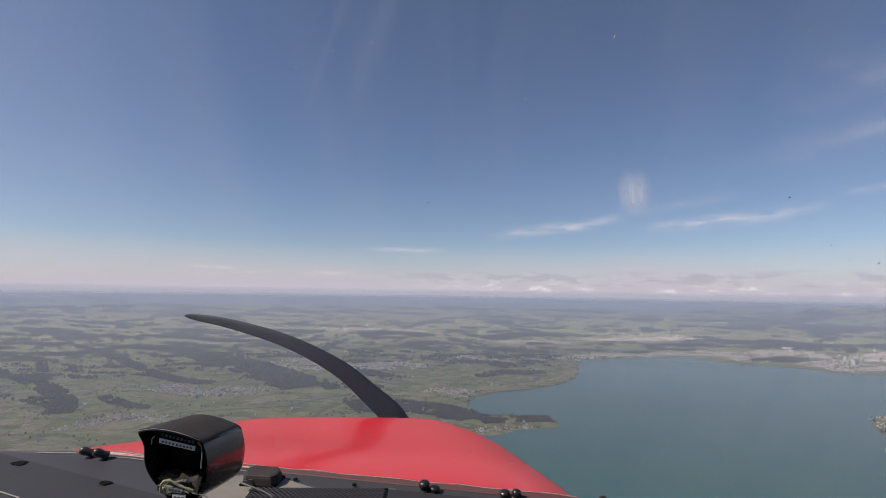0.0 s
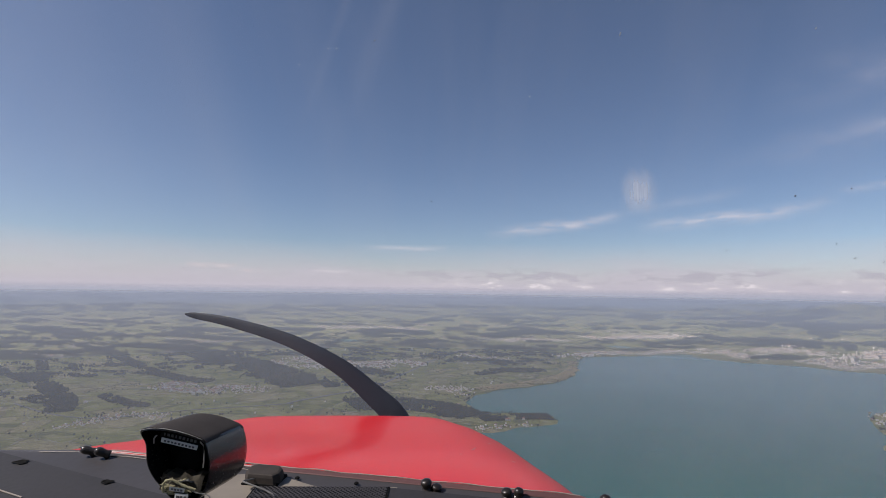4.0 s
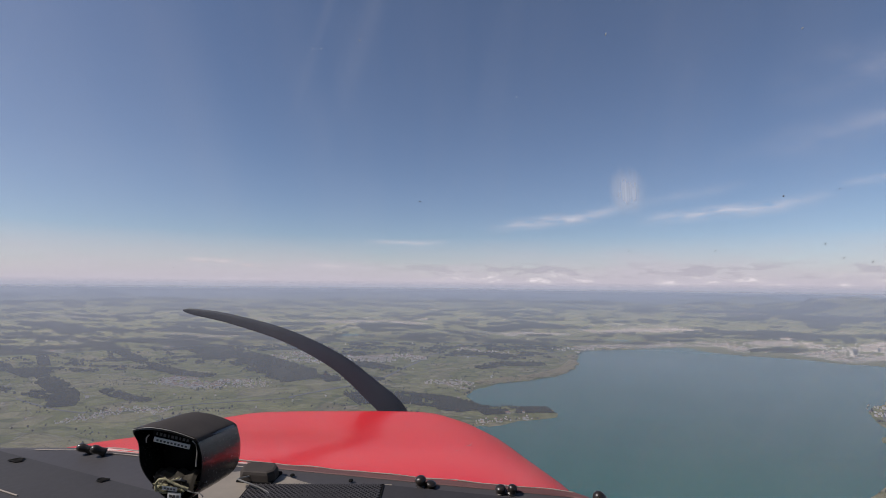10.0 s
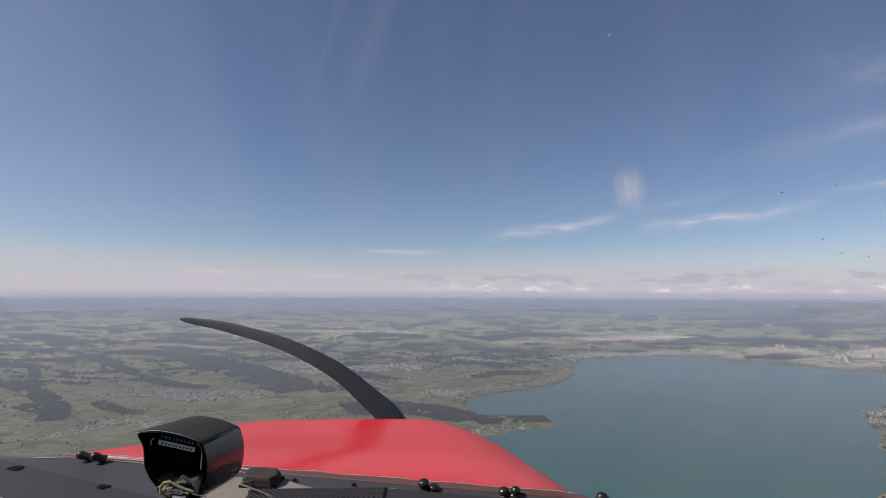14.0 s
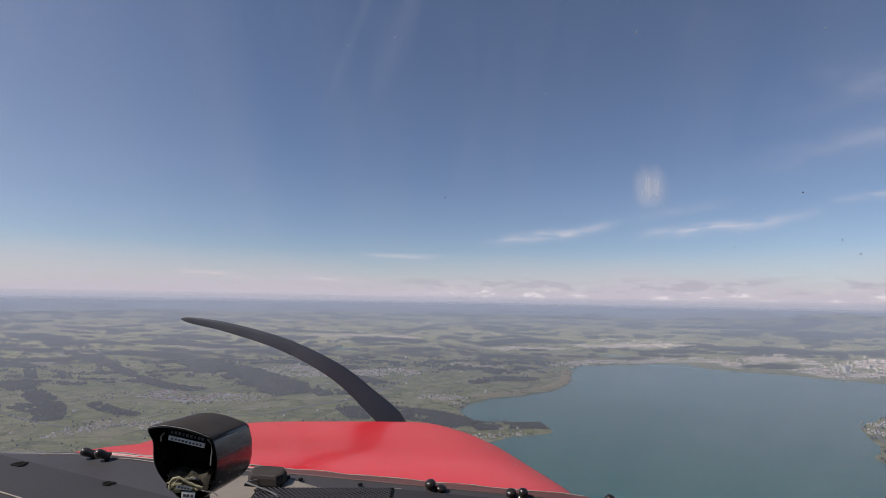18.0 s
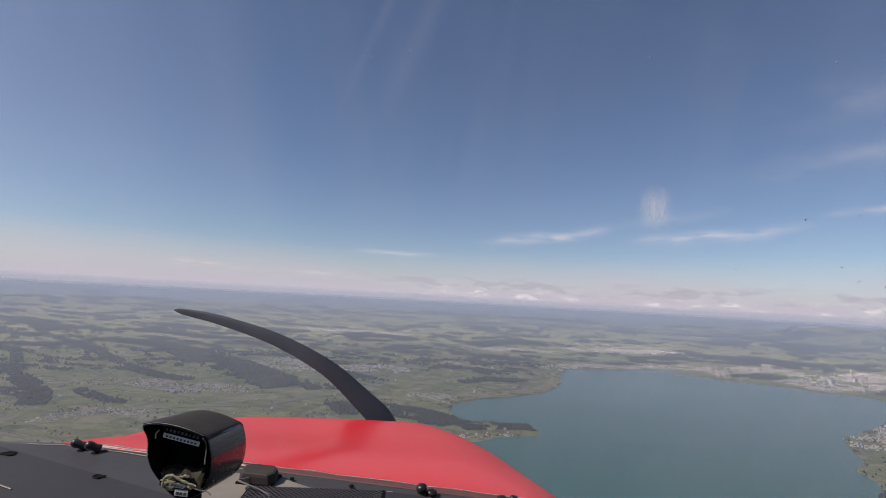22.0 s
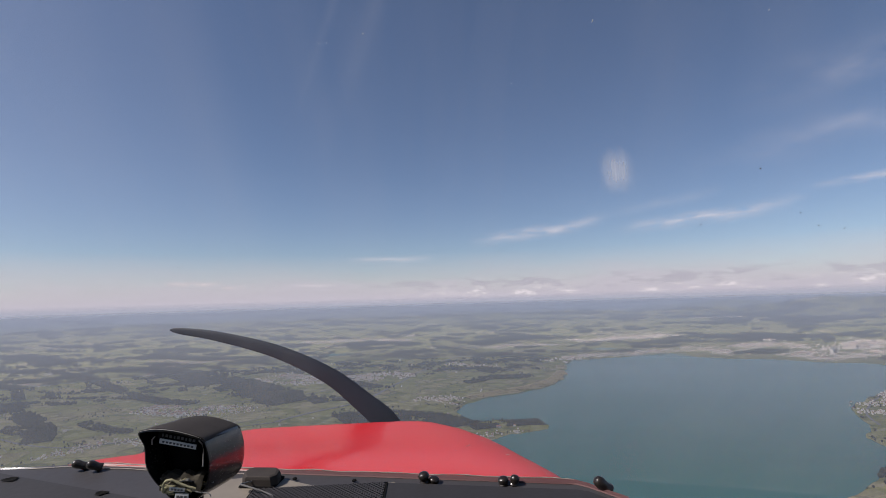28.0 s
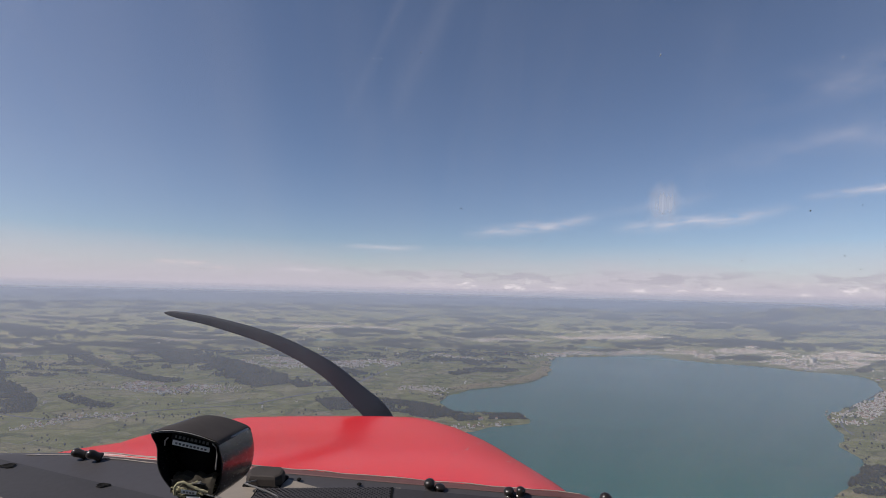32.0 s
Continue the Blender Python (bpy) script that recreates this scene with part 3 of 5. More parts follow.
TOWNS = [
    ("village", [(-277, 494), (-229, 468), (-186, 465), (-156, 473)], 36, 5.5, 1.7, "hillside village of pale houses with tiled roofs"),
    ("village", [(-206, 648), (-144, 610), (-86, 625), (-36, 662)], 60, 6.0, 2.0, "large village of pale houses on the plain"),
    ("village", [(-18, 484), (7, 500), (24, 474)], 26, 4.5, 1.6, "village of pale houses close to the bay"),
    ("village", [(22, 740), (55, 712), (87, 697)], 22, 5.5, 1.8, "small village behind the lake shore"),
    ("village", [(-257, 346), (-238, 361), (-224, 376), (-197, 371)], 18, 4.2, 1.6, "village of pale houses at the foot of the slope"),
    ("village", [(9, 349), (38, 366), (66, 376)], 8, 5.0, 1.5, "few pale houses among trees on the peninsula"),
    ("town", [(179, 736), (227, 785), (298, 798), (386, 827), (444, 857)], 36, 5.5, 2.4, "lakeside town of pale buildings along the far shore"),
    ("town", [(422, 783), (498, 829), (567, 849), (611, 798)], 62, 6.0, 2.4, "wide pale town behind the far shore"),
    ("town", [(505, 695), (573, 717), (671, 778), (783, 853)], 80, 6.2, 2.6, "pale town with tall blocks at the end of the lake"),
    ("village", [(329, 388), (349, 405), (392, 438), (444, 481), (496, 524)], 26, 4.6, 1.8, "village strung along the shore below the slope"),
    ("village", [(-477, 883), (-400, 853), (-341, 867)], 40, 8.0, 2.0, "scattered village among fields"),
    ("village", [(108, 951), (179, 971), (232, 951)], 50, 8.0, 2.4, "scattered village among fields"),
    ("village", [(291, 1045), (419, 1067), (535, 1106)], 80, 9.0, 2.8, "scattered pale buildings on the plateau"),
    ("village", [(-302, 1185), (-182, 1200), (-55, 1158)], 70, 9.0, 2.8, "scattered pale buildings on the plateau"),
]
WOODS = [
    ("wood on the neck of the peninsula", [(-71, 409), (-39, 426), (-1, 415), (24, 392)], 44, 1.8),
    ("tree-lined peninsula tip", [(30, 386), (57, 394), (84, 398)], 19, 1.5),
    ("long hillside wood", [(-493, 742), (-413, 756), (-327, 698), (-260, 623), (-198, 566), (-126, 486)], 62, 2.6),
    ("long hedgerow wood", [(-662, 795), (-567, 773), (-402, 637), (-296, 542), (-232, 508)], 16, 2.2),
    ("stream-side wood", [(-492, 545), (-393, 490), (-345, 453), (-296, 402), (-281, 378)], 22, 2.0),
    ("stream-side wood", [(-426, 434), (-341, 413), (-296, 397)], 16, 2.0),
    ("small wood", [(-285, 430), (-251, 408), (-228, 398)], 12, 2.0),
    ("small wood", [(-112, 481), (-83, 498), (-60, 490)], 24, 2.0),
    ("wood above the village", [(-106, 590), (-77, 562), (-49, 547)], 26, 2.3),
    ("hedgerow wood", [(-628, 675), (-509, 624), (-432, 547)], 12, 2.2),
    ("copse", [(37, 576), (74, 601), (121, 608)], 22, 2.4),
    ("round wood", [(91, 796), (136, 824), (155, 806)], 45, 3.0),
    ("round wood", [(348, 903), (382, 909)], 45, 3.0),
    ("dark slope wood", [(286, 286), (249, 230), (213, 174), (289, 173), (362, 247)], 90, 2.6),
    ("plateau wood", [(539, 1027), (655, 1027), (773, 972)], 90, 4.5),
    ("plateau wood", [(-84, 887), (-38, 906), (-1, 891)], 45, 3.4),
    ("plateau wood", [(-176, 1036), (-101, 1064), (-38, 1043)], 60, 4.0),
    ("plateau wood", [(89, 1018), (184, 1140), (262, 1166)], 60, 4.5),
    ("plateau wood", [(-591, 960), (-475, 927), (-359, 903)], 40, 3.6),
    ("wood on the ridge", [(980, 1420), (1120, 1480), (1300, 1500)], 110, 6.0),
    ("wood on the ridge", [(900, 1800), (1150, 1850), (1500, 1950)], 120, 8.0),
    ("wood on the ridge", [(760, 1380), (840, 1440), (960, 1520)], 60, 6.0),
    ("plateau wood", [(-868, 1039), (-751, 979), (-637, 866)], 60, 3.8),
]
for label, line, wide, gap in WOODS:
    wx, wy = strip_points(line, wide * 0.85, gap * 0.62, -0.3 if "peninsula" in label else -0.1)
    crowns("woodland", wx, wy, gap * 0.78, "dark mixed " + label + " among green fields")

# scattered woods on the plateau, getting larger with distance
fx, fy, fs = [], [], []
for _ in range(1750):
    d = 1.0 / rng.uniform(1 / 4650.0, 1 / 640.0)
    a = rng.uniform(-0.92, 0.92)
    cx, cy = d * math.sin(a), d * math.cos(a)
    if shore_distance(np.array([cx]), np.array([cy]))[0] < 40:
        continue
    long, turn, gap = rng.uniform(4, 26) * (d / 1000) ** 0.8 * (2.2 if rng.random() < 0.15 else 1.0), rng.normal(-0.1, 0.4), 2.3 * (d / 800) ** 0.95
    px, py = strip_points([(cx - long * math.cos(turn), cy - long * math.sin(turn)), (cx, cy + rng.uniform(-8, 8)), (cx + long * math.cos(turn), cy + long * math.sin(turn))], long * rng.uniform(0.25, 0.9), gap, -0.05)
    free = np.ones(len(px), bool)
    for _, line, wide, *_ in TOWNS:
        for q in curve_points(line, 4):
            free &= np.hypot(px - q[0], py - q[1]) > wide * 0.6
    px, py = px[free], py[free]
    fx.append(px), fy.append(py), fs.append(np.full(len(px), gap))
fx, fy, fs = np.concatenate(fx), np.concatenate(fy), np.concatenate(fs)
for near, far in ((0, 1300), (1300, 2400), (2400, 6000)):
    pick = (np.hypot(fx, fy) >= near) & (np.hypot(fx, fy) < far)
    crowns("far_woods", fx[pick], fy[pick], fs[pick], "dark woods scattered over the distant plateau", 0.9)
# uneven fringe of trees along the shores
sx, sy = shore[:, 0], shore[:, 1]
seg = np.hypot(np.roll(sx, -1) - sx, np.roll(sy, -1) - sy)
fr_x, fr_y = [], []
for k in range(len(sx)):
    m = rng.poisson(seg[k] * 0.9)
    s = rng.uniform(0, 1, m)
    qx, qy = sx[k] + (np.roll(sx, -1)[k] - sx[k]) * s, sy[k] + (np.roll(sy, -1)[k] - sy[k]) * s
    fr_x.append(qx + rng.normal(0, 2.4, m)), fr_y.append(qy + rng.normal(0, 2.4, m))
fr_x, fr_y = np.concatenate(fr_x), np.concatenate(fr_y)
show = np.array([noise.noise(Vector((a * 0.06, c * 0.06, 3.0))) for a, c in zip(fr_x, fr_y)]) > 0.05
show &= ~((fr_x > 30) & (fr_x < 185) & (fr_y > 470) & (fr_y < 735) & (rng.random(len(fr_x)) < 0.75))
crowns("shore_trees", fr_x[show], fr_y[show], 1.2, "uneven fringe of trees and bushes along the lake shore")
# tan reeds along the flat shore of the bay
rx, ry = strip_points([(40, 486), (68, 508), (104, 531), (141, 571), (169, 632), (183, 697)], 22, 0.95, -0.35)
crowns("reeds", rx - 3.0, ry + 6.0, 0.9, "tan reed beds along the flat lake shore", 0.6, REED)
# single trees and hedges nearer by
tx, ty = rng.uniform(-720, 740, 36000), rng.uniform(230, 1250, 36000)
thin = np.array([noise.noise(Vector((a * 0.035, b * 0.05, 9.0))) + 0.5 * noise.noise(Vector((a * 0.16, b * 0.2, 3.0))) for a, b in zip(tx, ty)]) > 0.22
crowns("scattered_trees", tx[thin], ty[thin], 0.95, "single trees, orchards and hedges between the fields")


def houses(name, x, y, size, label, spread=0.5):
    """A built-up area: gabled houses joined in one mesh."""
    keep = shore_distance(x, y) > 1.5
    x, y = x[keep], y[keep]
    size = np.broadcast_to(size, keep.shape)[keep]
    m = len(x)
    z = height(x, y)
    a = rng.choice([0.0, 1.57], m) + 0.4 + rng.normal(0, 0.25, m)
    big = np.where(rng.random(m) < 0.12, 1.9, 1.0)
    l, w, h = (size * rng.uniform(0.8, 1.5, m) * big, size * rng.uniform(0.6, 0.95, m) * big, size * rng.uniform(0.55, 1.0, m) * np.where(rng.random(m) < spread * 0.2, 2.0, 1.0))
    ca, sa = np.cos(a), np.sin(a)
    verts, faces, index = [], [], []
    corner = [(-1, -1), (1, -1), (1, 1), (-1, 1)]
    cols = []
    for lvl in (-0.5, 1.0):
        for cxs, cys in corner:
            cols.append(np.stack([x + ca * l / 2 * cxs - sa * w / 2 * cys, y + sa * l / 2 * cxs + ca * w / 2 * cys, z + h * lvl], -1))
    for lvl, end, out in ((1.0, -1, 1), (1.0, 1, 1)):
        cols.append(np.stack([x + ca * l / 2 * end, y + sa * l / 2 * end, z + h + w * 0.42], -1))
    v = np.stack(cols, 1)
    base = (np.arange(m) * 10)[:, None]
    for quad, mi in (((0, 1, 5, 4), 0), ((1, 2, 6, 5), 0), ((2, 3, 7, 6), 0), ((3, 0, 4, 7), 0), ((4, 5, 9, 8), 1), ((6, 7, 8, 9), 1)):
        faces += (base + np.array(quad)).tolist()
        index += [mi] * m
    for tri in ((5, 6, 9), (7, 4, 8)):
        faces += (base + np.array(tri)).tolist()
        index += [0] * m
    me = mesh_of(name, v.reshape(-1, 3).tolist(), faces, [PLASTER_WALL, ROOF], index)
    return tagged(new(name, me), label, "village", kind="stuff")


SINGLE = []     # places of the houses that stand close enough to be told apart
for number, (name, line, wide, gap, size, label) in enumerate(TOWNS):
    hx, hy = strip_points(line, wide, gap * (0.52 if name == "town" else 0.5), 0.02 if name == "town" else -0.1)
    hx, hy = hx + rng.normal(0, gap * 0.3, len(hx)), hy + rng.normal(0, gap * 0.3, len(hy))
    if number in (0, 2, 4, 5):
        SINGLE += [(float(p), float(q), size * 0.72) for p, q in zip(hx, hy)]
    else:
        houses(name, hx, hy, size * (0.58 if name == "town" else 0.7 if number == 1 else 0.6), label)
SINGLE = [s for s in SINGLE if shore_distance(np.array([s[0]]), np.array([s[1]]))[0] > 1.5]
houses("village", np.array([s[0] for s in SINGLE[300:]] or [-250.0]), np.array([s[1] for s in SINGLE[300:]] or [360.0]), 0.9, "rest of the villages in the foreground")
hx, hy = rng.uniform(-700, 800, 320), rng.uniform(260, 1700, 320)
for _ in range(70):
    d, a, k = 1.0 / rng.uniform(1 / 3400.0, 1 / 750.0), rng.uniform(-0.85, 0.85), rng.integers(8, 45)
    spread = rng.uniform(0.012, 0.04) * d
    hx = np.append(hx, d * math.sin(a) + rng.normal(0, spread, k))
    hy = np.append(hy, d * math.cos(a) + rng.normal(0, spread * 0.6, k))
houses("farmsteads", hx, hy, 1.0 + np.hypot(hx, hy) / 1500, "lone farms and barns spread over the fields")


def ribbon(name, line, wide, label):
    pts = curve_points(line, 24)
    left, right = [], []
    for i, p in enumerate(pts):
        d = pts[min(i + 1, len(pts) - 1)] - pts[max(i - 1, 0)]
        nrm = np.array([-d[1], d[0]]) / (np.hypot(*d) + 1e-9) * wide / 2
        left.append(p + nrm), right.append(p - nrm)
    xy = np.array(left + right)
    z = height(xy[:, 0], xy[:, 1]) + 0.35
    m = len(pts)
    top = np.column_stack([xy, z])
    low = top - (0, 0, 0.8)
    faces = []
    for i in range(m - 1):
        faces += [(i, i + 1, m + i + 1, m + i), (i, 2 * m + i, 2 * m + i + 1, i + 1), (m + i, m + i + 1, 3 * m + i + 1, 3 * m + i)]
    me = mesh_of(name, np.concatenate([top, low]).tolist(), faces, [ASPHALT])
    return tagged(new(name, me), label, "road", kind="structure")


ribbon("road", [(-122, 412), (-78, 465), (-57, 515), (-35, 605), (-14, 685), (27, 795), (108, 893)], 2.6, "pale motorway crossing the plain in a curve")
ribbon("road", [(-14, 685), (55, 655), (138, 704), (209, 777), (377, 836)], 1.5, "country road towards the lakeside town")
ribbon("road", [(-326, 393), (-247, 365), (-186, 390), (-117, 411)], 1.3, "country road through the village")
ribbon("road", [(-194, 502), (-116, 536), (-67, 607), (-58, 677)], 1.2, "country road between two villages")
ribbon("road", [(507, 653), (574, 709), (702, 817), (850, 1021)], 2.4, "main road into the town")
ribbon("road", [(312, 359), (331, 391), (382, 439), (478, 515)], 1.3, "shore road between houses")


def apartment_block(at, size, turn):
    """A tall pale block with window bands."""
    l, w, h = size
    root = tagged(new("apartment_block"), "tall pale apartment block with rows of dark windows", "building", "tower blocks of the town")
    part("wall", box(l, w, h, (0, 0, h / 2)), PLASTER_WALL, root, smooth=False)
    part("roof", box(l * 1.03, w * 1.03, 0.25, (0, 0, h + 0.125)), ALU, root, smooth=False)
    for lv in range(5):
        for side in (-1, 1):
            part("window", box(l * 0.86, 0.06, h * 0.09, (0, side * (w / 2 + 0.01), h * (0.14 + 0.18 * lv))), VINYL_DARK, root, smooth=False)
    z = float(height(np.array([at[0]]), np.array([at[1]]))[0])
    root.matrix_world = pose(at[0], at[1], z - 0.2, 0, 0, turn)
    return root


block = apartment_block((573, 717), (9, 4, 8), 20)
for bx, by, turn, k in ((585, 735, 20, 1.0), (599, 751, 24, 1.1), (616, 715, 15, 0.8), (554, 747, 30, 0.9), (639, 755, 15, 1.2), (538, 719, 80, 0.8), (-91, 633, 20, 0.6), (-72, 639, 20, 0.6), (-82, 616, 60, 0.5), (238, 790, 10, 0.7), (298, 808, 30, 0.7)):
    z = float(height(np.array([bx]), np.array([by]))[0])
    c = copy_thing(block, pose(bx, by, z - 0.2, 0, 0, turn))
    c.scale = (k * 0.55, k * 0.55, k * 0.6)



def country_house(at, size, turn, label):
    """A gabled house with its windows and chimney."""
    l, w, h = size
    root = tagged(new("country_house"), label, "house", "houses by the lake")
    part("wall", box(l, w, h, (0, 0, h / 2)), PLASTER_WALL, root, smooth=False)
    bm = bmesh.new()
    e, rise = 0.12, w * 0.45
    v = [bm.verts.new(p) for p in ((-l / 2 - e, -w / 2 - e, h), (l / 2 + e, -w / 2 - e, h), (l / 2 + e, w / 2 + e, h), (-l / 2 - e, w / 2 + e, h), (-l / 2 - e, 0, h + rise), (l / 2 + e, 0, h + rise))]
    for f in ((0, 1, 5, 4), (2, 3, 4, 5), (0, 4, 3), (1, 2, 5), (0, 3, 2, 1)):
        bm.faces.new([v[i] for i in f])
    roof = part("roof", bm, ROOF, root, smooth=False)
    part("chimney", box(0.16, 0.16, 0.5, (l * 0.2, 0.1, h + rise)), PLASTER_WALL, roof, smooth=False)
    for k in range(4):
        for side in (-1, 1):
            part("window", box(l * 0.1, 0.03, h * 0.3, ((k - 1.5) * l * 0.23, side * (w / 2 + 0.012), h * 0.55)), VINYL_DARK, root, smooth=False)
    z = float(height(np.array([at[0]]), np.array([at[1]]))[0])
    root.matrix_world = pose(at[0], at[1], z - 0.1, 0, 0, turn)
    return root


manor = country_house((50, 384), (3.4, 1.7, 1.3), 10, "large white manor house among trees on the peninsula")
for hx1, hy1, turn, k in ((40, 372, 40, 0.6), (62, 388, -20, 0.7), (30, 366, 15, 0.55), (335, 408, 50, 0.7), (341, 418, 60, 0.6), (330, 396, 45, 0.65), (352, 430, 40, 0.7)):
    c = copy_thing(manor, pose(hx1, hy1, float(height(np.array([hx1]), np.array([hy1]))[0]) - 0.1, 0, 0, turn))
    c.scale = (k, k, k)
    tagged(c, "small pale house with a tiled roof near the lake shore")

TILES = [worn("red_roof_tiles", (0.36, 0.22, 0.17), (0.50, 0.34, 0.27), 1.2, 0.85, bump=0.2, depth=0.02), worn("brown_roof_tiles", (0.13, 0.085, 0.07), (0.24, 0.15, 0.11), 1.2, 0.85, bump=0.2, depth=0.02),
         worn("grey_roof", (0.42, 0.41, 0.39), (0.62, 0.60, 0.57), 1.2, 0.8, bump=0.2, depth=0.02)]


def village_house(tile, label, barn):
    """A plain gabled house with overhanging eaves, about one metre long, to be scaled."""
    root = tagged(new("village_house"), label, "house", "houses of the villages")
    l, w, h = (1.35, 0.8, 0.55) if barn else (1.0, 0.75, 0.7)
    bm = bmesh.new()
    ring = [(-l / 2, -w / 2), (l / 2, -w / 2), (l / 2, w / 2), (-l / 2, w / 2)]
    low = [bm.verts.new((p, q, -0.4)) for p, q in ring]
    top = [bm.verts.new((p, q, h)) for p, q in ring]
    gable = [bm.verts.new((s * l / 2, 0, h + 0.42 * w)) for s in (-1, 1)]
    for i in range(4):
        bm.faces.new((low[i], low[(i + 1) % 4], top[(i + 1) % 4], top[i]))
    bm.faces.new((top[1], top[2], gable[1]))
    bm.faces.new((top[3], top[0], gable[0]))
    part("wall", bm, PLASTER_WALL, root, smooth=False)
    bm = loft([[(s * (l / 2 + 0.06), -w / 2 - 0.07, h - 0.05), (s * (l / 2 + 0.06), 0, h + 0.42 * w + 0.01), (s * (l / 2 + 0.06), w / 2 + 0.07, h - 0.05)] for s in (-1, 1)])
    part("roof", thicken(bm, 0.04), tile, root, smooth=False)
    return root


kinds = [village_house(TILES[0], "pale plastered village house with a red tiled roof", False), village_house(TILES[1], "pale village house with a dark brown roof", False),
         village_house(TILES[0], "long pale farmhouse with a red tiled roof", True), village_house(TILES[2], "pale village building with a light grey roof", True)]
for number, (px, py, size) in enumerate(SINGLE[:300]):
    m = pose(px, py, float(height(np.array([px]), np.array([py]))[0]), 0, 0, float(rng.choice([23, 113]) + rng.normal(0, 14)))
    which = number if number < 4 else int(rng.choice([0, 0, 1, 2, 3, 3]))
    house = kinds[which] if number < 4 else copy_thing(kinds[which], m)
    house.matrix_world = m
    k = size * float(rng.uniform(1.0, 1.6))
    house.scale = (k, k * float(rng.uniform(0.85, 1.1)), k * float(rng.uniform(0.95, 1.4)))

# ---- painted haze and clouds ----
# sheet dished round the camera's place, painting haze over the land
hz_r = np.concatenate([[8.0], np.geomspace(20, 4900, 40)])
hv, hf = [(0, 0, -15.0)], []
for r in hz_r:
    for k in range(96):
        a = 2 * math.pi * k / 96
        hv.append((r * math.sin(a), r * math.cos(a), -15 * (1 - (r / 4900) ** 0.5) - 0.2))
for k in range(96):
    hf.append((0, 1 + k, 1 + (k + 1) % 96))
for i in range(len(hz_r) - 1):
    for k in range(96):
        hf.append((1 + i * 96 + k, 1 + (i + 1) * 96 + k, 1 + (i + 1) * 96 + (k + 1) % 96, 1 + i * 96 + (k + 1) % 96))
haze_ob = tagged(new("haze", mesh_of("haze", hv, hf, [HAZE], smooth=True)), "pale bluish sheet of painted haze above the land", "haze", kind="structure")
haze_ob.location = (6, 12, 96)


def cloud_sheet(name, mat, a0, a1, z0, z1, radius, label, tilt=0.0, steps=48):
    """A sheet of distant cloud or painted haze bent round the horizon; angles in degrees from straight ahead."""
    verts, faces = [], []
    for i in range(steps + 1):
        s = i / steps
        a = radians(a0 + (a1 - a0) * s)
        lift = tilt * (s - 0.5)
        verts += [(radius * math.sin(a), radius * math.cos(a), z0 + lift), (radius * math.sin(a), radius * math.cos(a), z1 + lift)]
    faces = [(2 * i, 2 * i + 2, 2 * i + 3, 2 * i + 1) for i in range(steps)]
    me = mesh_of(name, verts, faces, [mat])
    uv = me.uv_layers.new(name="UVMap")
    for loop in me.loops:
        i = loop.vertex_index
        uv.data[loop.index].uv = ((i // 2) / steps, i % 2)
    return tagged(new(name, me), label, "cloud", kind="structure")


VEIL = cloud_material("white_horizon_veil", (0.3, 0.3, 1.0), 0.0022, 0.15, 0.65, 0.85, CLOUD_LOW, 2.5)
CUMULUS = cloud_material("small_cumulus", (0.5, 0.5, 1.3), 0.012, 0.50, 0.64, 0.85, CLOUD_WHITE)
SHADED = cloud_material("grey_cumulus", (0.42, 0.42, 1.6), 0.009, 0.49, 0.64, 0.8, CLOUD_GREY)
CIRRUS = cloud_material("thin_cirrus", (0.5, 0.5, 1.6), 0.010, 0.32, 0.70, 0.74, CLOUD_WHITE, bell=True)
PUFF = cloud_material("pink_puff", (0.6, 0.6, 1.1), 0.016, 0.38, 0.58, 0.8, (0.62, 0.56, 0.56, 1), bell=True)
WISP = cloud_material("faint_cirrus", (0.5, 0.5, 1.2), 0.0045, 0.36, 0.72, 0.20, CLOUD_WHITE, bell=True)
# bluish distance haze, painted as glowing see-through colour
RIM_HAZE = cloud_material("painted_blue_rim_haze", (0.3, 0.3, 1.0), 0.0022, -1.0, -0.5, 0.55, (0.28, 0.33, 0.41, 1), 2.5)
LOW_HAZE = cloud_material("painted_pale_horizon_haze", (0.3, 0.3, 1.0), 0.0022, -1.0, -0.5, 1.0, CLOUD_LOW, 2.5)
# glowing strip that paints pale haze over the dark foot of the sky
cloud_sheet("backdrop", LOW_HAZE, -180, 180, -90, 300, 4896, "glowing sheet of pale haze painted all round the horizon", steps=96)
cloud_sheet("backdrop", VEIL, -100, 100, -90, 560, 4890, "whitish veil of cloud low over the horizon")
cloud_sheet("backdrop", CUMULUS, -8, 60, 95, 230, 4840, "row of small white clouds low over the horizon")
cloud_sheet("backdrop", SHADED, -12, 60, 160, 320, 4850, "flat grey and white clouds over the horizon")
# three glowing sheets paint haze over the farthest land
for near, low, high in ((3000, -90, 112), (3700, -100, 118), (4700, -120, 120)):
    cloud_sheet("backdrop", RIM_HAZE, -180, 180, low, high, near, "glowing sheet of bluish haze painted on the rim of the land", steps=96)
cloud_sheet("backdrop", PUFF, -29, -22.5, 235, 345, 4850, "small pinkish cloud low over the horizon")
cloud_sheet("backdrop", PUFF, -23.5, -19.5, 215, 285, 4852, "small pinkish cloud low over the horizon")
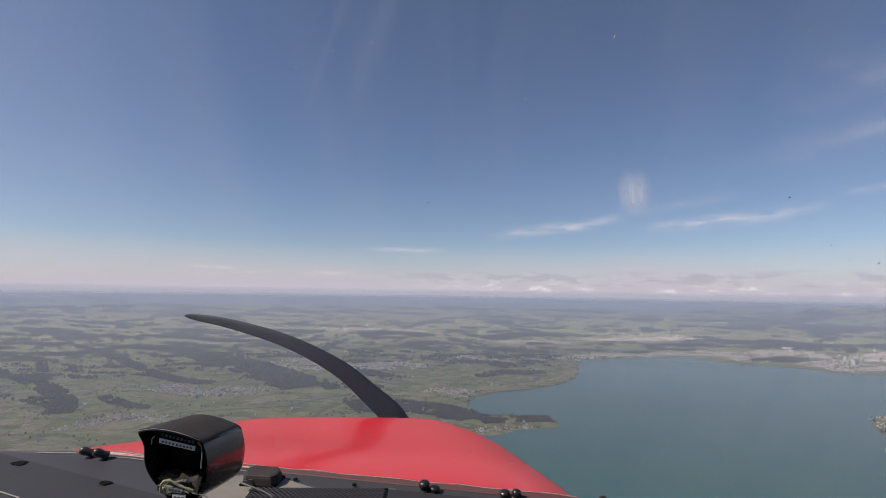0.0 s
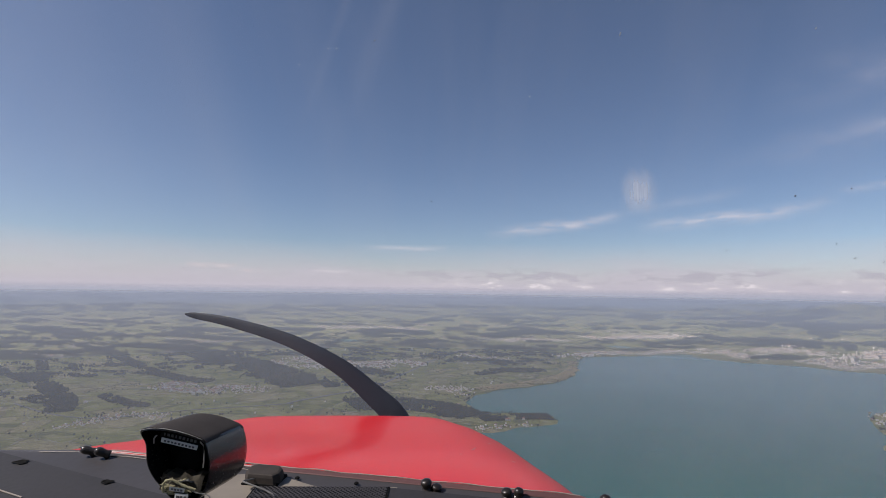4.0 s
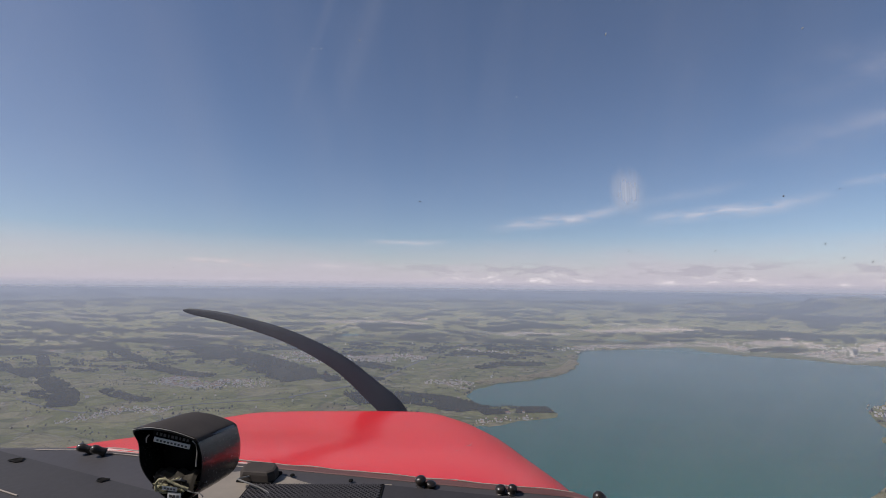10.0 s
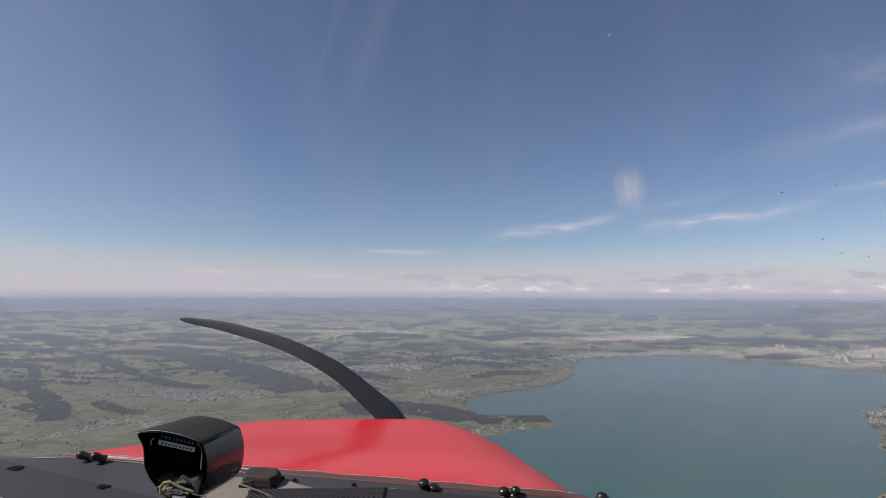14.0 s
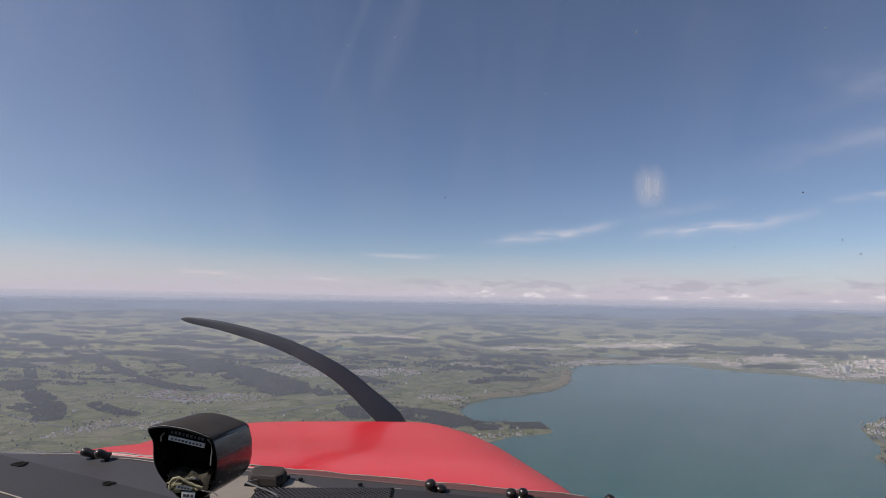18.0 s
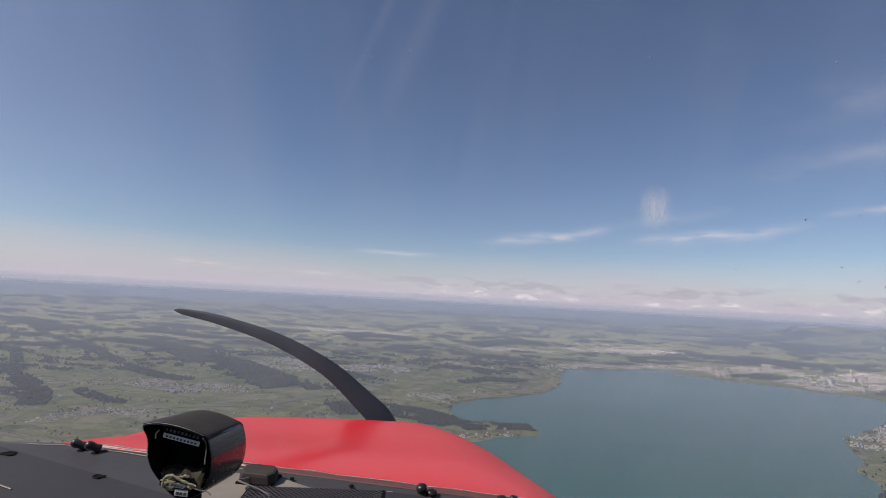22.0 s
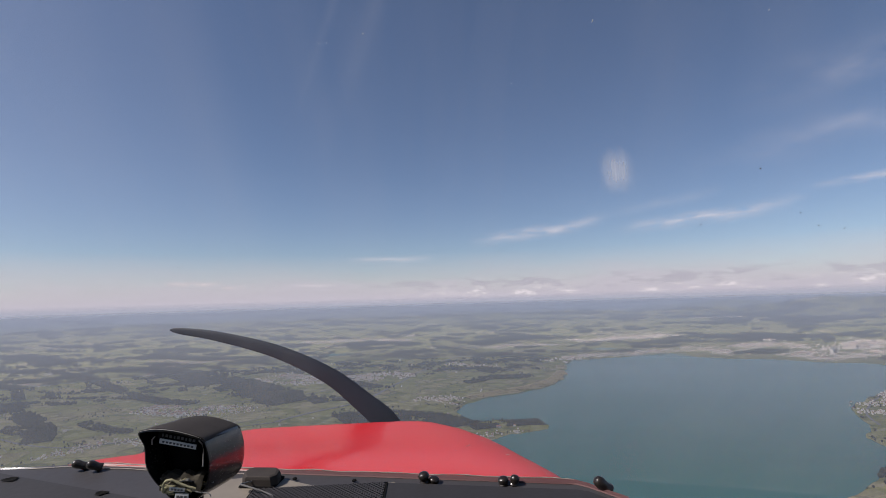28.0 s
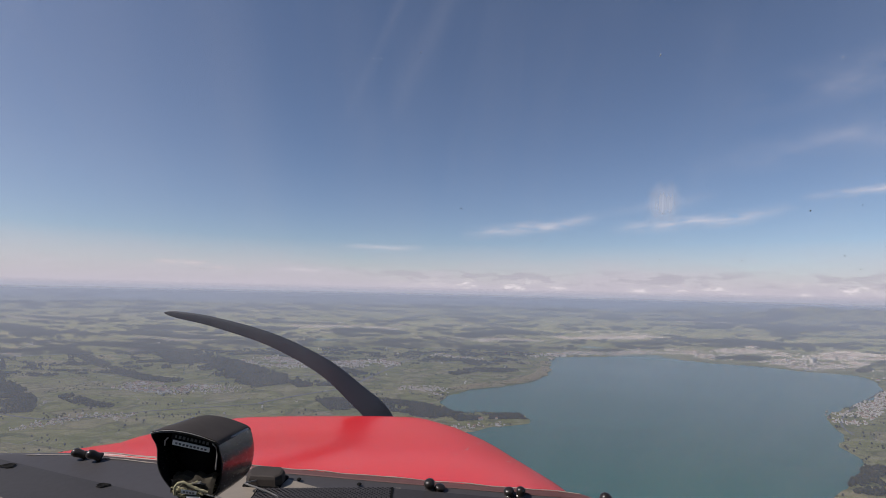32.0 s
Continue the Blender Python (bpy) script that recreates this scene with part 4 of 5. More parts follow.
# angles from straight ahead, heights, slope and whether it is a dense streak
for a0, a1, z0, z1, tilt, dense in ((4, 20.5, 600, 860, 190, 1), (20.5, 38.5, 625, 885, 130, 1), (19.5, 32, 800, 1030, 150, 0), (-10, 0, 440, 560, 10, 1), (38, 52, 850, 1010, 60, 1), (-16, -11, 225, 295, 0, 1),
                                    (28, 56, 1050, 1700, 400, 0), (32, 60, 1400, 2300, 300, 0), (-52, -36, 150, 300, 0, 0)):
    cloud_sheet("backdrop", CIRRUS if dense else WISP, a0, a1, z0, z1, 4860, "thin streak of white cirrus cloud" if dense else "faint torn wisp of cirrus cloud", tilt)

# ---- the aircraft that carries the camera, in its own axes: x to the right, y ahead, z up ----
AIR = pose(6, 12, 96, 95.150, -0.986, -0.097) @ pose(0, 0, 0, -90, 0, 0)
aircraft = tagged(new("light_aircraft"), "red light aircraft nose with dark glareshield and propeller, in flight", "aircraft")
aircraft.matrix_world = AIR


def lip(x):
    """How far ahead the foot of the windscreen lies."""
    return 0.703 - 0.195 * max(x, -0.62) - 0.9 * max(x - 0.19, 0.0)


def cowling():
    ds = [0.708, 0.80, 0.9, 1.0, 1.1, 1.22, 1.35, 1.45, 1.55, 1.63, 1.7, 1.76, 1.81, 1.85, 1.88]
    key = [0.7, 0.9, 1.1, 1.35, 1.55, 1.7, 1.81, 1.85, 1.88]
    top = np.interp(ds, key, [-0.336, -0.382, -0.434, -0.50, -0.55, -0.586, -0.623, -0.66, -0.72])
    wide = np.interp(ds, key, COWL_W)
    deep = np.interp(ds, key, [0.5, 0.5, 0.48, 0.46, 0.42, 0.38, 0.34, 0.28, 0.2])
    mid = np.interp(ds, key, COWL_C)
    rows = []
    for d, t, w, h, c in zip(ds, top, wide, deep, mid):
        row = []
        shear = 0.195 * max(0.0, 1 - (d - 0.7) / 0.5)
        for k in range(61):
            a = math.pi * k / 60
            x = c + w * math.copysign(abs(math.cos(a)) ** (2 / COWL_N), math.cos(a))
            z = t - h + h * math.sin(a) ** (2 / COWL_N)
            row.append((x, d - shear * max(x, -0.62), z))
        rows.append(row)
    return thicken(loft(rows), 0.003)


cowl = part("cowling", cowling(), RED, aircraft, "glossy red engine cowling with small chips")



def cowl_top(x, y):
    key = [0.7, 0.9, 1.1, 1.35, 1.55, 1.7]
    t = np.interp(y, key, [-0.336, -0.382, -0.434, -0.50, -0.55, -0.586])
    h = np.interp(y, key, [0.5, 0.5, 0.48, 0.46, 0.42, 0.38])
    u = abs((x - np.interp(y, key, COWL_C[:6])) / np.interp(y, key, COWL_W[:6]))
    return float(t - h + h * (1 - u ** COWL_N) ** (1 / COWL_N))


for x, y, long, turn in ((-0.1, 0.88, 0.004, 10), (0.125, 0.9, 0.010, -20), (0.06, 1.02, 0.012, 60), (0.055, 1.0, 0.010, 20), (0.03, 0.93, 0.005, 0), (-0.33, 0.95, 0.006, 30), (-0.2, 1.3, 0.006, 15), (0.1, 1.15, 0.012, -40), (-0.45, 1.1, 0.005, 0)):
    m = pose(x, y, cowl_top(x, y) + 0.001, -12, 0, turn)
    bm = box(long * 0.7, 0.0013, 0.0006, (0, 0, 0), 0.0003)
    bmesh.ops.transform(bm, matrix=m, verts=bm.verts)
    part("chip", bm, SEAL, cowl, "small pale chip in the red paint")

# plain cabin shell behind the glareshield: unseen, added for the reflections
for name, sx, sy, sz, at in (("cabin_wall", 0.02, 1.5, 0.75, (-1.0, -0.15, -0.76)), ("cabin_wall", 0.02, 1.45, 0.75, (0.42, -0.18, -0.76)), ("cabin_floor", 1.42, 1.5, 0.02, (-0.29, -0.15, -1.15)),
                             ("rear_bulkhead", 1.42, 0.02, 1.6, (-0.29, -0.92, -0.34)), ("roof_panel", 1.42, 0.92, 0.02, (-0.29, -0.45, 0.47))):
    part(name, box(sx, sy, sz, at, 0.004), CABIN, aircraft, "plain grey lined cabin shell, unseen from the camera")

# foot of the windscreen: metal strip, pale sealant and the rim of the glareshield
xs = np.linspace(-0.56, 0.24, 60)
part("strip", loft([[(x, lip(x) + 0.007, -0.3400), (x, lip(x) + 0.006, -0.3375), (x, lip(x) - 0.002 + 0.005 * (x < -0.3), -0.3392), (x, lip(x) - 0.003 + 0.005 * (x < -0.3), -0.3408)] for x in xs], closed=True, caps=True), STRIP, aircraft, "dull reddish metal strip along the windscreen foot")
part("sealant", tube([(x, lip(x) + 0.0065 + 0.0008 * math.sin(x * 90), -0.3372 + 0.0006 * math.sin(x * 57)) for x in xs if x < 0.19], 0.0007, 6, lambda s: 0.8 + 0.5 * math.sin(s * 41) ** 2), SEAL, aircraft, "cracked pale line of sealant")
part("sealant", tube([(x, lip(x) - 0.0065 + 0.0008 * math.sin(x * 70), -0.3402 + 0.0005 * math.sin(x * 47)) for x in np.linspace(-0.68, -0.3, 30)], 0.0007, 6, lambda s: 0.7 + 0.5 * math.sin(s * 37) ** 2), SEAL, aircraft, "cracked pale line of sealant")


def crease(x):
    """Near rim of the front band, where the dark cover begins."""
    return 0.525 - 0.39 * x


def slab(x0, x1, near, far, z, thick, n=40, drop=0.0):
    rows = []
    for x in np.linspace(x0, x1, n):
        a, b = near(x), far(x)
        rows.append([(x, a, z - drop), (x, a + 0.004, z), (x, b - 0.003, z), (x, b, z - 0.003), (x, b, z - thick), (x, a, z - thick - drop)])
    return loft(rows, closed=True, caps=True)


part("glareshield", slab(-1.05, 0.45, lambda x: 0.3, lambda x: lip(x) + 0.007, -0.3412, 0.02), VINYL, aircraft, "dusty dark grey vinyl glareshield top")
part("panel_cover", slab(-1.05, -0.3, lambda x: 0.3, lambda x: min(crease(x), 0.86), -0.3375, 0.006), VINYL_DARK, aircraft, "darker vinyl cover of the instrument panel")
part("edge_trim", tube([(x, 0.705 - 0.40 * (x + 0.68), -0.3365) for x in np.linspace(-0.9, -0.572, 12)], 0.0010, 6), SEAL, aircraft, "pale worn edge trim")
part("side_cover", slab(-0.076, 0.45, lambda x: 0.3, lambda x: lip(x) - 0.022, -0.3372, 0.007), VINYL_DARK, aircraft, "dark vinyl cover beside the air vent")
part("vent_plate", slab(-0.335, -0.065, lambda x: 0.55, lambda x: lip(x) - 0.028 - 0.012 * math.sin(x * 30), -0.3385, 0.004), ALU_DULL, aircraft, "grey painted metal plate round the demister vent")


def grille():
    """Perforated demister plate: two crossed sets of thin bars in a rim."""
    bm = bmesh.new()
    x0, x1, y0, y1, z = -0.262, -0.078, 0.58, 0.690, -0.3345

    def bar(a, b, w, top):
        d = (Vector(b) - Vector(a)).normalized()
        s = Vector((-d.y, d.x)) * w
        q = [bm.verts.new((p[0] + k * s.x, p[1] + k * s.y, h)) for h in (top, top - 0.0015) for p, k in ((a, 1), (a, -1), (b, -1), (b, 1))]
        for f in ((0, 1, 2, 3), (4, 7, 6, 5), (0, 4, 5, 1), (2, 6, 7, 3), (1, 5, 6, 2), (3, 7, 4, 0)):
            bm.faces.new([q[i] for i in f])

    gap, h = 0.0068, y1 - y0
    k = x0 - h
    while k < x1:
        for sgn in (1, -1):
            ax, bx = (k, k + h) if sgn > 0 else (k + h, k)
            t0 = min(max((x0 - ax) / (bx - ax), 0), 1) if sgn > 0 else min(max((x1 - ax) / (bx - ax), 0), 1)
            t1 = min(max((x1 - ax) / (bx - ax), 0), 1) if sgn > 0 else min(max((x0 - ax) / (bx - ax), 0), 1)
            if t1 - t0 > 0.03:
                bar((ax + (bx - ax) * t0, y0 + h * t0), (ax + (bx - ax) * t1, y0 + h * t1), 0.0008, z + (0.0002 if sgn > 0 else 0))
        k += gap
    return bm


vent = part("vent", box(0.19, 0.116, 0.002, (-0.17, 0.634, -0.3368)), MATT, aircraft, "black demister vent opening")
part("grille", grille(), VINYL, vent, "perforated dark grey metal grille", smooth=False)


def plug(at, turn, long=0.022, r=0.0085):
    """A round-headed rubber plug with a narrow waist above its foot."""
    rings = [(r * 0.7, 0.0), (r * 0.95, 0.001), (r, 0.003), (r * 0.82, long * 0.3), (r * 0.86, long * 0.45), (r * 0.98, long * 0.62), (r * 0.96, long * 0.76), (r * 0.78, long * 0.9), (r * 0.45, long * 0.98), (r * 0.1, long)]
    return part("rubber_plug", lathe(rings, at, turn), RUBBER, aircraft, "worn brown-black rubber plug")


plug((-0.574, 0.806, -0.337), (20, -62, 0), 0.024, 0.0070)
plug((-0.546, 0.798, -0.337), (20, -60, 0), 0.024, 0.0072)
plug((-0.0225, 0.694, -0.341), (8, -8, 0), 0.016, 0.008)
plug((0.088, 0.677, -0.342), (8, -10, 0), 0.012, 0.0075)
plug((0.101, 0.674, -0.342), (8, 12, 0), 0.015, 0.0065)
plug((-0.010, 0.692, -0.342), (8, 10, 0), 0.010, 0.0075)
plug((0.226, 0.645, -0.342), (0, -50, 0), 0.026, 0.008)


def torn_hole(x, y, s):
    bm = bmesh.new()
    loops = []
    for r, z in ((1.0, 0.0012), (0.75, 0.0022), (0.4, 0.0004)):
        loops.append([bm.verts.new((x + s * r * 1.6 * math.cos(a) * (1 + 0.25 * math.sin(3 * a + x * 50)), y + s * r * math.sin(a) * (1 + 0.2 * math.sin(4 * a)), -0.3372 + z)) for a in np.linspace(0, 2 * math.pi, 18, endpoint=False)])
    for a, b in zip(loops, loops[1:]):
        for k in range(18):
            bm.faces.new((a[k], a[(k + 1) % 18], b[(k + 1) % 18], b[k]))
    bm.faces.new(loops[-1])
    return part("torn_hole", bm, MATT, aircraft, "ragged black hole torn in the vinyl")


torn_hole(-0.668, 0.770, 0.0075)
torn_hole(-0.486, 0.705, 0.006)
for x, y in ((-0.215, 0.722), (-0.125, 0.706), (-0.325, 0.735), (-0.43, 0.77)):
    part("screw", lathe([(0.0035, 0.0), (0.0035, 0.001), (0.0024, 0.0022), (0.0005, 0.0026)], (x, y, -0.3385), seg=12), MATT, aircraft, "small dark screw head")


def blade():
    """Tapering propeller blade with an aerofoil section and twist, bent to fit the camera's view."""
    spine = curve_points([(-1.075, -0.272, 0.008), (-1.03, -0.279, 0.034), (-0.882, -0.308, 0.05), (-0.652, -0.379, 0.066), (-0.446, -0.485, 0.082), (-0.308, -0.600, 0.10), (-0.216, -0.691, 0.115), (-0.165, -0.80, 0.11), (-0.16, -0.93, 0.06)], 8)
    rows = []
    for i, (x, z, w) in enumerate(spine):
        a, b = spine[max(i - 1, 0)], spine[min(i + 1, len(spine) - 1)]
        d = Vector((b[0] - a[0], 0, b[1] - a[1])).normalized()
        w *= 0.72
        twist = radians(14 + 26 * i / len(spine))
        chord = (Vector((-d.z, 0, d.x)) * math.cos(twist) + Vector((0, 1, 0)) * math.sin(twist)) * w / 2 / math.cos(twist)
        face = chord.cross(d).normalized() * w * 0.09
        c = Vector((x, 2.0, z))
        rows.append([c + chord * math.cos(t) + face * math.sin(t) * (1 + 0.5 * math.cos(t)) for t in np.linspace(0, 2 * math.pi, 20, endpoint=False)])
    return loft(rows, closed=True, caps=True)


part("propeller_blade", blade(), BLADE, aircraft, "dark grey propeller blade at rest, curved to fit the camera's view")
part("propeller_hub", lathe([(0.13, -0.06), (0.14, 0.0), (0.12, 0.1), (0.07, 0.2), (0.01, 0.24)], (-0.2, 1.96, -0.97), (-90, 0, 0), 24), BLADE, aircraft)


# ---- windscreen ----
def screen_y(x, z):
    return 0.48 - 0.86 * z - 0.12 * (x + 0.25) ** 2 - 0.15 * (x + 0.25)


windscreen = tagged(new("windscreen"), "clear curved acrylic windscreen with dust, painted reflections and dried insects", "windscreen")
windscreen.matrix_world = AIR
part("pane", thicken(loft([[(x, screen_y(x, z), z) for x in np.linspace(-1.05, 0.8, 40)] for z in np.linspace(-0.334, 0.36, 24)]), 0.003), GLASS, windscreen, "dusty clear acrylic pane with painted reflections")


def speck(a, b, size, mat, long=1.0, lean=0.0):
    """A dried spot on the inner face, along the line of sight with slopes a and b."""
    y = 0.5
    for _ in range(40):
        y = 0.5 * y + 0.5 * screen_y(a * y, b * y)
    y -= 0.0045
    bm = bmesh.new()
    bmesh.ops.create_icosphere(bm, subdivisions=1, radius=size * 0.42)
    for v in bm.verts:
        v.co *= 1 + 0.3 * noise.noise(v.co * 900 + Vector((a * 30, b * 30, 0)))
    bmesh.ops.scale(bm, vec=(long, 0.25, 1 / long ** 0.5), verts=bm.verts)
    bmesh.ops.transform(bm, matrix=pose(a * y, y, b * y, 0, lean, 0), verts=bm.verts)
    return part("speck", bm, mat, windscreen)


for a, b, size, long, lean in ((-0.009, 0.095, 0.0012, 1.3, 30), (0.717, 0.102, 0.0016, 1.2, -20), (0.579, -0.007, 0.0010, 3.0, -35), (0.407, -0.007, 0.0009, 2.2, -40), (0.797, 0.006, 0.0012, 1.6, -30),
                               (0.834, -0.022, 0.0012, 1.8, -30), (0.147, -0.039, 0.0009, 1.6, 10), (-0.519, -0.037, 0.0010, 1.8, 50), (-0.094, -0.045, 0.0008, 2.0, 60), (0.535, -0.294, 0.0011, 1.8, 0),
                               (0.828, 0.116, 0.0010, 1.6, -10), (0.158, 0.028, 0.0008, 1.2, 0), (0.89, -0.03, 0.0011, 2.5, -50)):
    speck(a, b, size, INSECT, long, lean)
for a, b, size, long, lean in ((-0.192, 0.403, 0.0009, 1.3, 0), (-0.114, 0.419, 0.0009, 1.2, 0), (0.377, 0.426, 0.0012, 3.0, -70), (0.763, 0.433, 0.0010, 2.0, -40), (0.194, 0.303, 0.0008, 1.0, 0), (-0.269, 0.371, 0.0006, 1.0, 0), (-0.209, 0.403, 0.0008, 1.5, 60)):
    speck(a, b, size, PALE_SPECK, long, lean)

def reflection_patch(a, b, wide, tall):
    """A thin patch that paints a reflection on the inner face, round the line of sight with slopes a and b."""
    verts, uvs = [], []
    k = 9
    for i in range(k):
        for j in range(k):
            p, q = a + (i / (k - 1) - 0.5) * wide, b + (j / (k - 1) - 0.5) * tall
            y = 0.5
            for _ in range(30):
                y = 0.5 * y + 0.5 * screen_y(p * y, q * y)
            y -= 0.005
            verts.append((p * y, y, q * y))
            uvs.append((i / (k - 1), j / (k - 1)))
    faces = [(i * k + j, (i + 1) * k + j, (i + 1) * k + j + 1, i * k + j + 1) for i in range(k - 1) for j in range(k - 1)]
    me = mesh_of("reflection_patch", verts, faces, [REFLECTION], smooth=True)
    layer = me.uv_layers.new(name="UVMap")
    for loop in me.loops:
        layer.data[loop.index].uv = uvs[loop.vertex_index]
    ob = new("reflection_patch", me)
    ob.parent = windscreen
    return tagged(ob, "pale reflection on the acrylic, painted as a film patch")


# bright reflection in the windscreen, painted as a pale patch
reflection_patch(0.408, 0.112, 0.086, 0.108)

# ---- magnetic compass on the glareshield ----
compass = tagged(new("magnetic_compass"), "black hooded magnetic compass with placard and frayed padding", "compass")
compass.matrix_world = AIR
RIM = [(-0.318, -0.192), (-0.301, -0.1898), (-0.281, -0.1925), (-0.265, -0.197), (-0.252, -0.2020), (-0.2475, -0.2065), (-0.2435, -0.226), (-0.2455, -0.248), (-0.2535, -0.2625), (-0.269, -0.2705), (-0.284, -0.2655), (-0.295, -0.254), (-0.306, -0.240), (-0.3115, -0.226), (-0.3125, -0.2066)]
rim = curve_points(RIM, 5, True)
mid = rim.mean(0)


def hood():
    rows = []
    for y, k, dx, dz in ((0.555, 0.86, 0, -0.003), (0.545, 0.915, 0, -0.002), (0.521, 0.935, 0, 0), (0.5190, 0.955, 0, 0), (0.5195, 0.99, 0, 0), (0.522, 1.0, 0, 0)):
        rows.append([(mid[0] + dx + (p[0] - mid[0]) * k, y, mid[1] + dz + (p[1] - mid[1]) * k) for p in rim])
    for y, k, s in ((0.54, 1.0, 0.2), (0.57, 1.01, 0.55), (0.60, 1.01, 0.9), (0.609, 0.985, 1.0), (0.612, 0.93, 1.0)):
        rows.append([(mid[0] - 0.002 * s + (p[0] - mid[0]) * k + 0.004 * s, y, mid[1] - 0.016 * s + (p[1] - mid[1]) * k + 0.0015 * s * math.exp(-((p[0] + 0.285) / 0.03) ** 2) * (p[1] > -0.21)) for p in rim])
    return loft(rows, closed=True, caps=True)


part("hood", hood(), BLACK, compass, "shiny black plastic hood with dust on top")
top_rim = [p for p in curve_points(RIM[:6], 6)]
part("hood_cover", thicken(loft([[(p[0] + dx, y, p[1] + 0.0012 + dz + 0.0015 * s * math.exp(-((p[0] + 0.285) / 0.03) ** 2)) for p in top_rim] for y, dx, dz, s in ((0.5205, 0, 0, 0), (0.54, 0.0004, -0.0032, 0.2), (0.57, 0.0011, -0.0088, 0.55), (0.60, 0.0018, -0.0144, 0.9), (0.6085, 0.002, -0.0165, 0.95))]), 0.0008), DUSTY, compass, "dusty dull black top of the hood")
# highlight along the front rim, put in as a thin bright bar
part("bright_edge", tube([(p[0], 0.5196, p[1] + 0.0005) for p in curve_points(RIM[:5], 6)], 0.0003, 6, lambda s: 0.5 + 0.9 * math.sin(s * 2.6 + 0.3) ** 2), ALU, compass, "highlight on the hood's front edge, built as a thin bright bar")
part("lens", lathe([(0.024, 0.0), (0.024, 0.004), (0.021, 0.009), (0.013, 0.013), (0.003, 0.0145)], (-0.279, 0.5535, -0.232), (90, 0, 0), 28), MATT, compass, "dark window of the compass bowl")
placard = part("placard", box(0.043, 0.001, 0.0085, (-0.2775, 0.524, -0.2008), 0.0003, (0, 13, 0)), MATT, compass, "black placard with unreadable lettering")
strip = part("placard", box(0.0395, 0.001, 0.0050, (-0.2780, 0.5228, -0.2072), 0.0002, (0, 13, 0)), WHITE, compass, "white correction card with small marks")
turn13 = (0, 13, 0)
for k in range(9):
    off = (k - 4) * 0.0042
    c, s = math.cos(radians(13)), math.sin(radians(13))
    part("mark", box(0.0026 if k % 3 else 0.0015, 0.0004, 0.003, (-0.2775 + off * c, 0.5233, -0.2010 - off * s), 0, turn13), GREY_INK, placard, smooth=False)
    part("mark", box(0.0022, 0.0004, 0.0018, (-0.2780 + off * c * 0.92, 0.5221, -0.2074 - off * s * 0.92), 0, turn13), GREY_INK, strip, smooth=False)
part("bright_edge", tube([(-0.305, 0.522, -0.2065), (-0.3045, 0.5215, -0.201), (-0.301, 0.521, -0.1975)], 0.0007, 6), ALU, compass, "thin bright edge")
part("bright_edge", tube([(-0.2555, 0.522, -0.2045), (-0.2515, 0.5215, -0.2085), (-0.2505, 0.5215, -0.2165), (-0.2520, 0.5215, -0.232)], 0.0007, 6), ALU, compass, "thin bright edge")
r2 = random.Random(5)
for k in range(60):
    x, z = r2.uniform(-0.293, -0.262), r2.uniform(-0.262, -0.243)
    p = [(x, r2.uniform(0.517, 0.532), z)]
    for _ in range(5):
        p.append((p[-1][0] + r2.uniform(-0.006, 0.007), p[-1][1] + r2.uniform(-0.003, 0.003), p[-1][2] + r2.uniform(-0.003, 0.0025)))
    p = [(max(x1, -0.284 - (z1 + 0.262) * 0.9), y1, z1) for x1, y1, z1 in p]
    part("padding", tube(curve_points(p, 4).tolist(), r2.choice([0.0004, 0.0006, 0.0009]), 6), STRAW if k % 2 == 0 else (RUBBER if k % 3 == 1 else CABLE), compass, "frayed strand of padding")
for k in range(11):
    s = k / 10
    x, z = -0.2925 + 0.028 * s ** 1.4, -0.2475 - 0.016 * max(0.0, 0.3 - s) - 0.008 * s
    bm = bmesh.new()
    bmesh.ops.create_icosphere(bm, subdivisions=2, radius=0.0019)
    for v in bm.verts:
        v.co *= 1 + 0.7 * noise.noise(v.co * 700 + Vector((k * 7.0, 0, 0)))
    bmesh.ops.scale(bm, vec=(1.3, 0.5, 0.55), verts=bm.verts)
    bmesh.ops.transform(bm, matrix=pose(x, 0.5175, z, 0, r2.uniform(0, 50), 0), verts=bm.verts)
    part("padding", bm, STRAW, compass, "torn scrap of pale yellow padding")


def padding_bed():
    """Crumpled lining along the lower lip of the hood."""
    bm = bmesh.new()
    rows = []
    for i in range(14):
        s = i / 13
        x = -0.2985 + 0.0435 * s
        top = -0.2415 - 0.004 * s - 0.0015 * math.sin(s * 19)
        rows.append([bm.verts.new((x + 0.0012 * noise.noise(Vector((x * 400, k * 3.1, 0))), 0.5205 + 0.0035 * k + 0.0012 * noise.noise(Vector((x * 300, k * 2.0, 4))), top - (0.0045 * (2 - k) ** 1.5 if k < 2 else 0) + 0.0018 * noise.noise(Vector((x * 500, k * 1.7, 8))))) for k in range(6)])
    for a, c in zip(rows, rows[1:]):
        for k in range(5):
            bm.faces.new((a[k], c[k], c[k + 1], a[k + 1]))
    return thicken(bm, 0.0015)


part("lining", padding_bed(), LINING, compass, "crumpled brownish lining along the lower rim")
for k in range(46):
    s = r2.uniform(0.08, 0.95)
    x, y, z = -0.2955 + 0.040 * s, r2.uniform(0.519, 0.534), -0.2488 - 0.004 * s - r2.uniform(0.0, 0.006)
    lean = r2.uniform(-0.35, 0.2)
    p = [(x + (q - 1.5) * 0.0042, y, z + (q - 1.5) * 0.0042 * lean + r2.uniform(-0.0006, 0.0006)) for q in range(4)]
    p = [(max(x1, -0.284 - (z1 + 0.262) * 0.9), y1, z1) for x1, y1, z1 in p]
    part("fibre", tube(curve_points(p, 3).tolist(), r2.choice([0.00025, 0.0004]), 5), STRAW if k % 3 else RUBBER, compass, "fine fibre of the frayed lining")
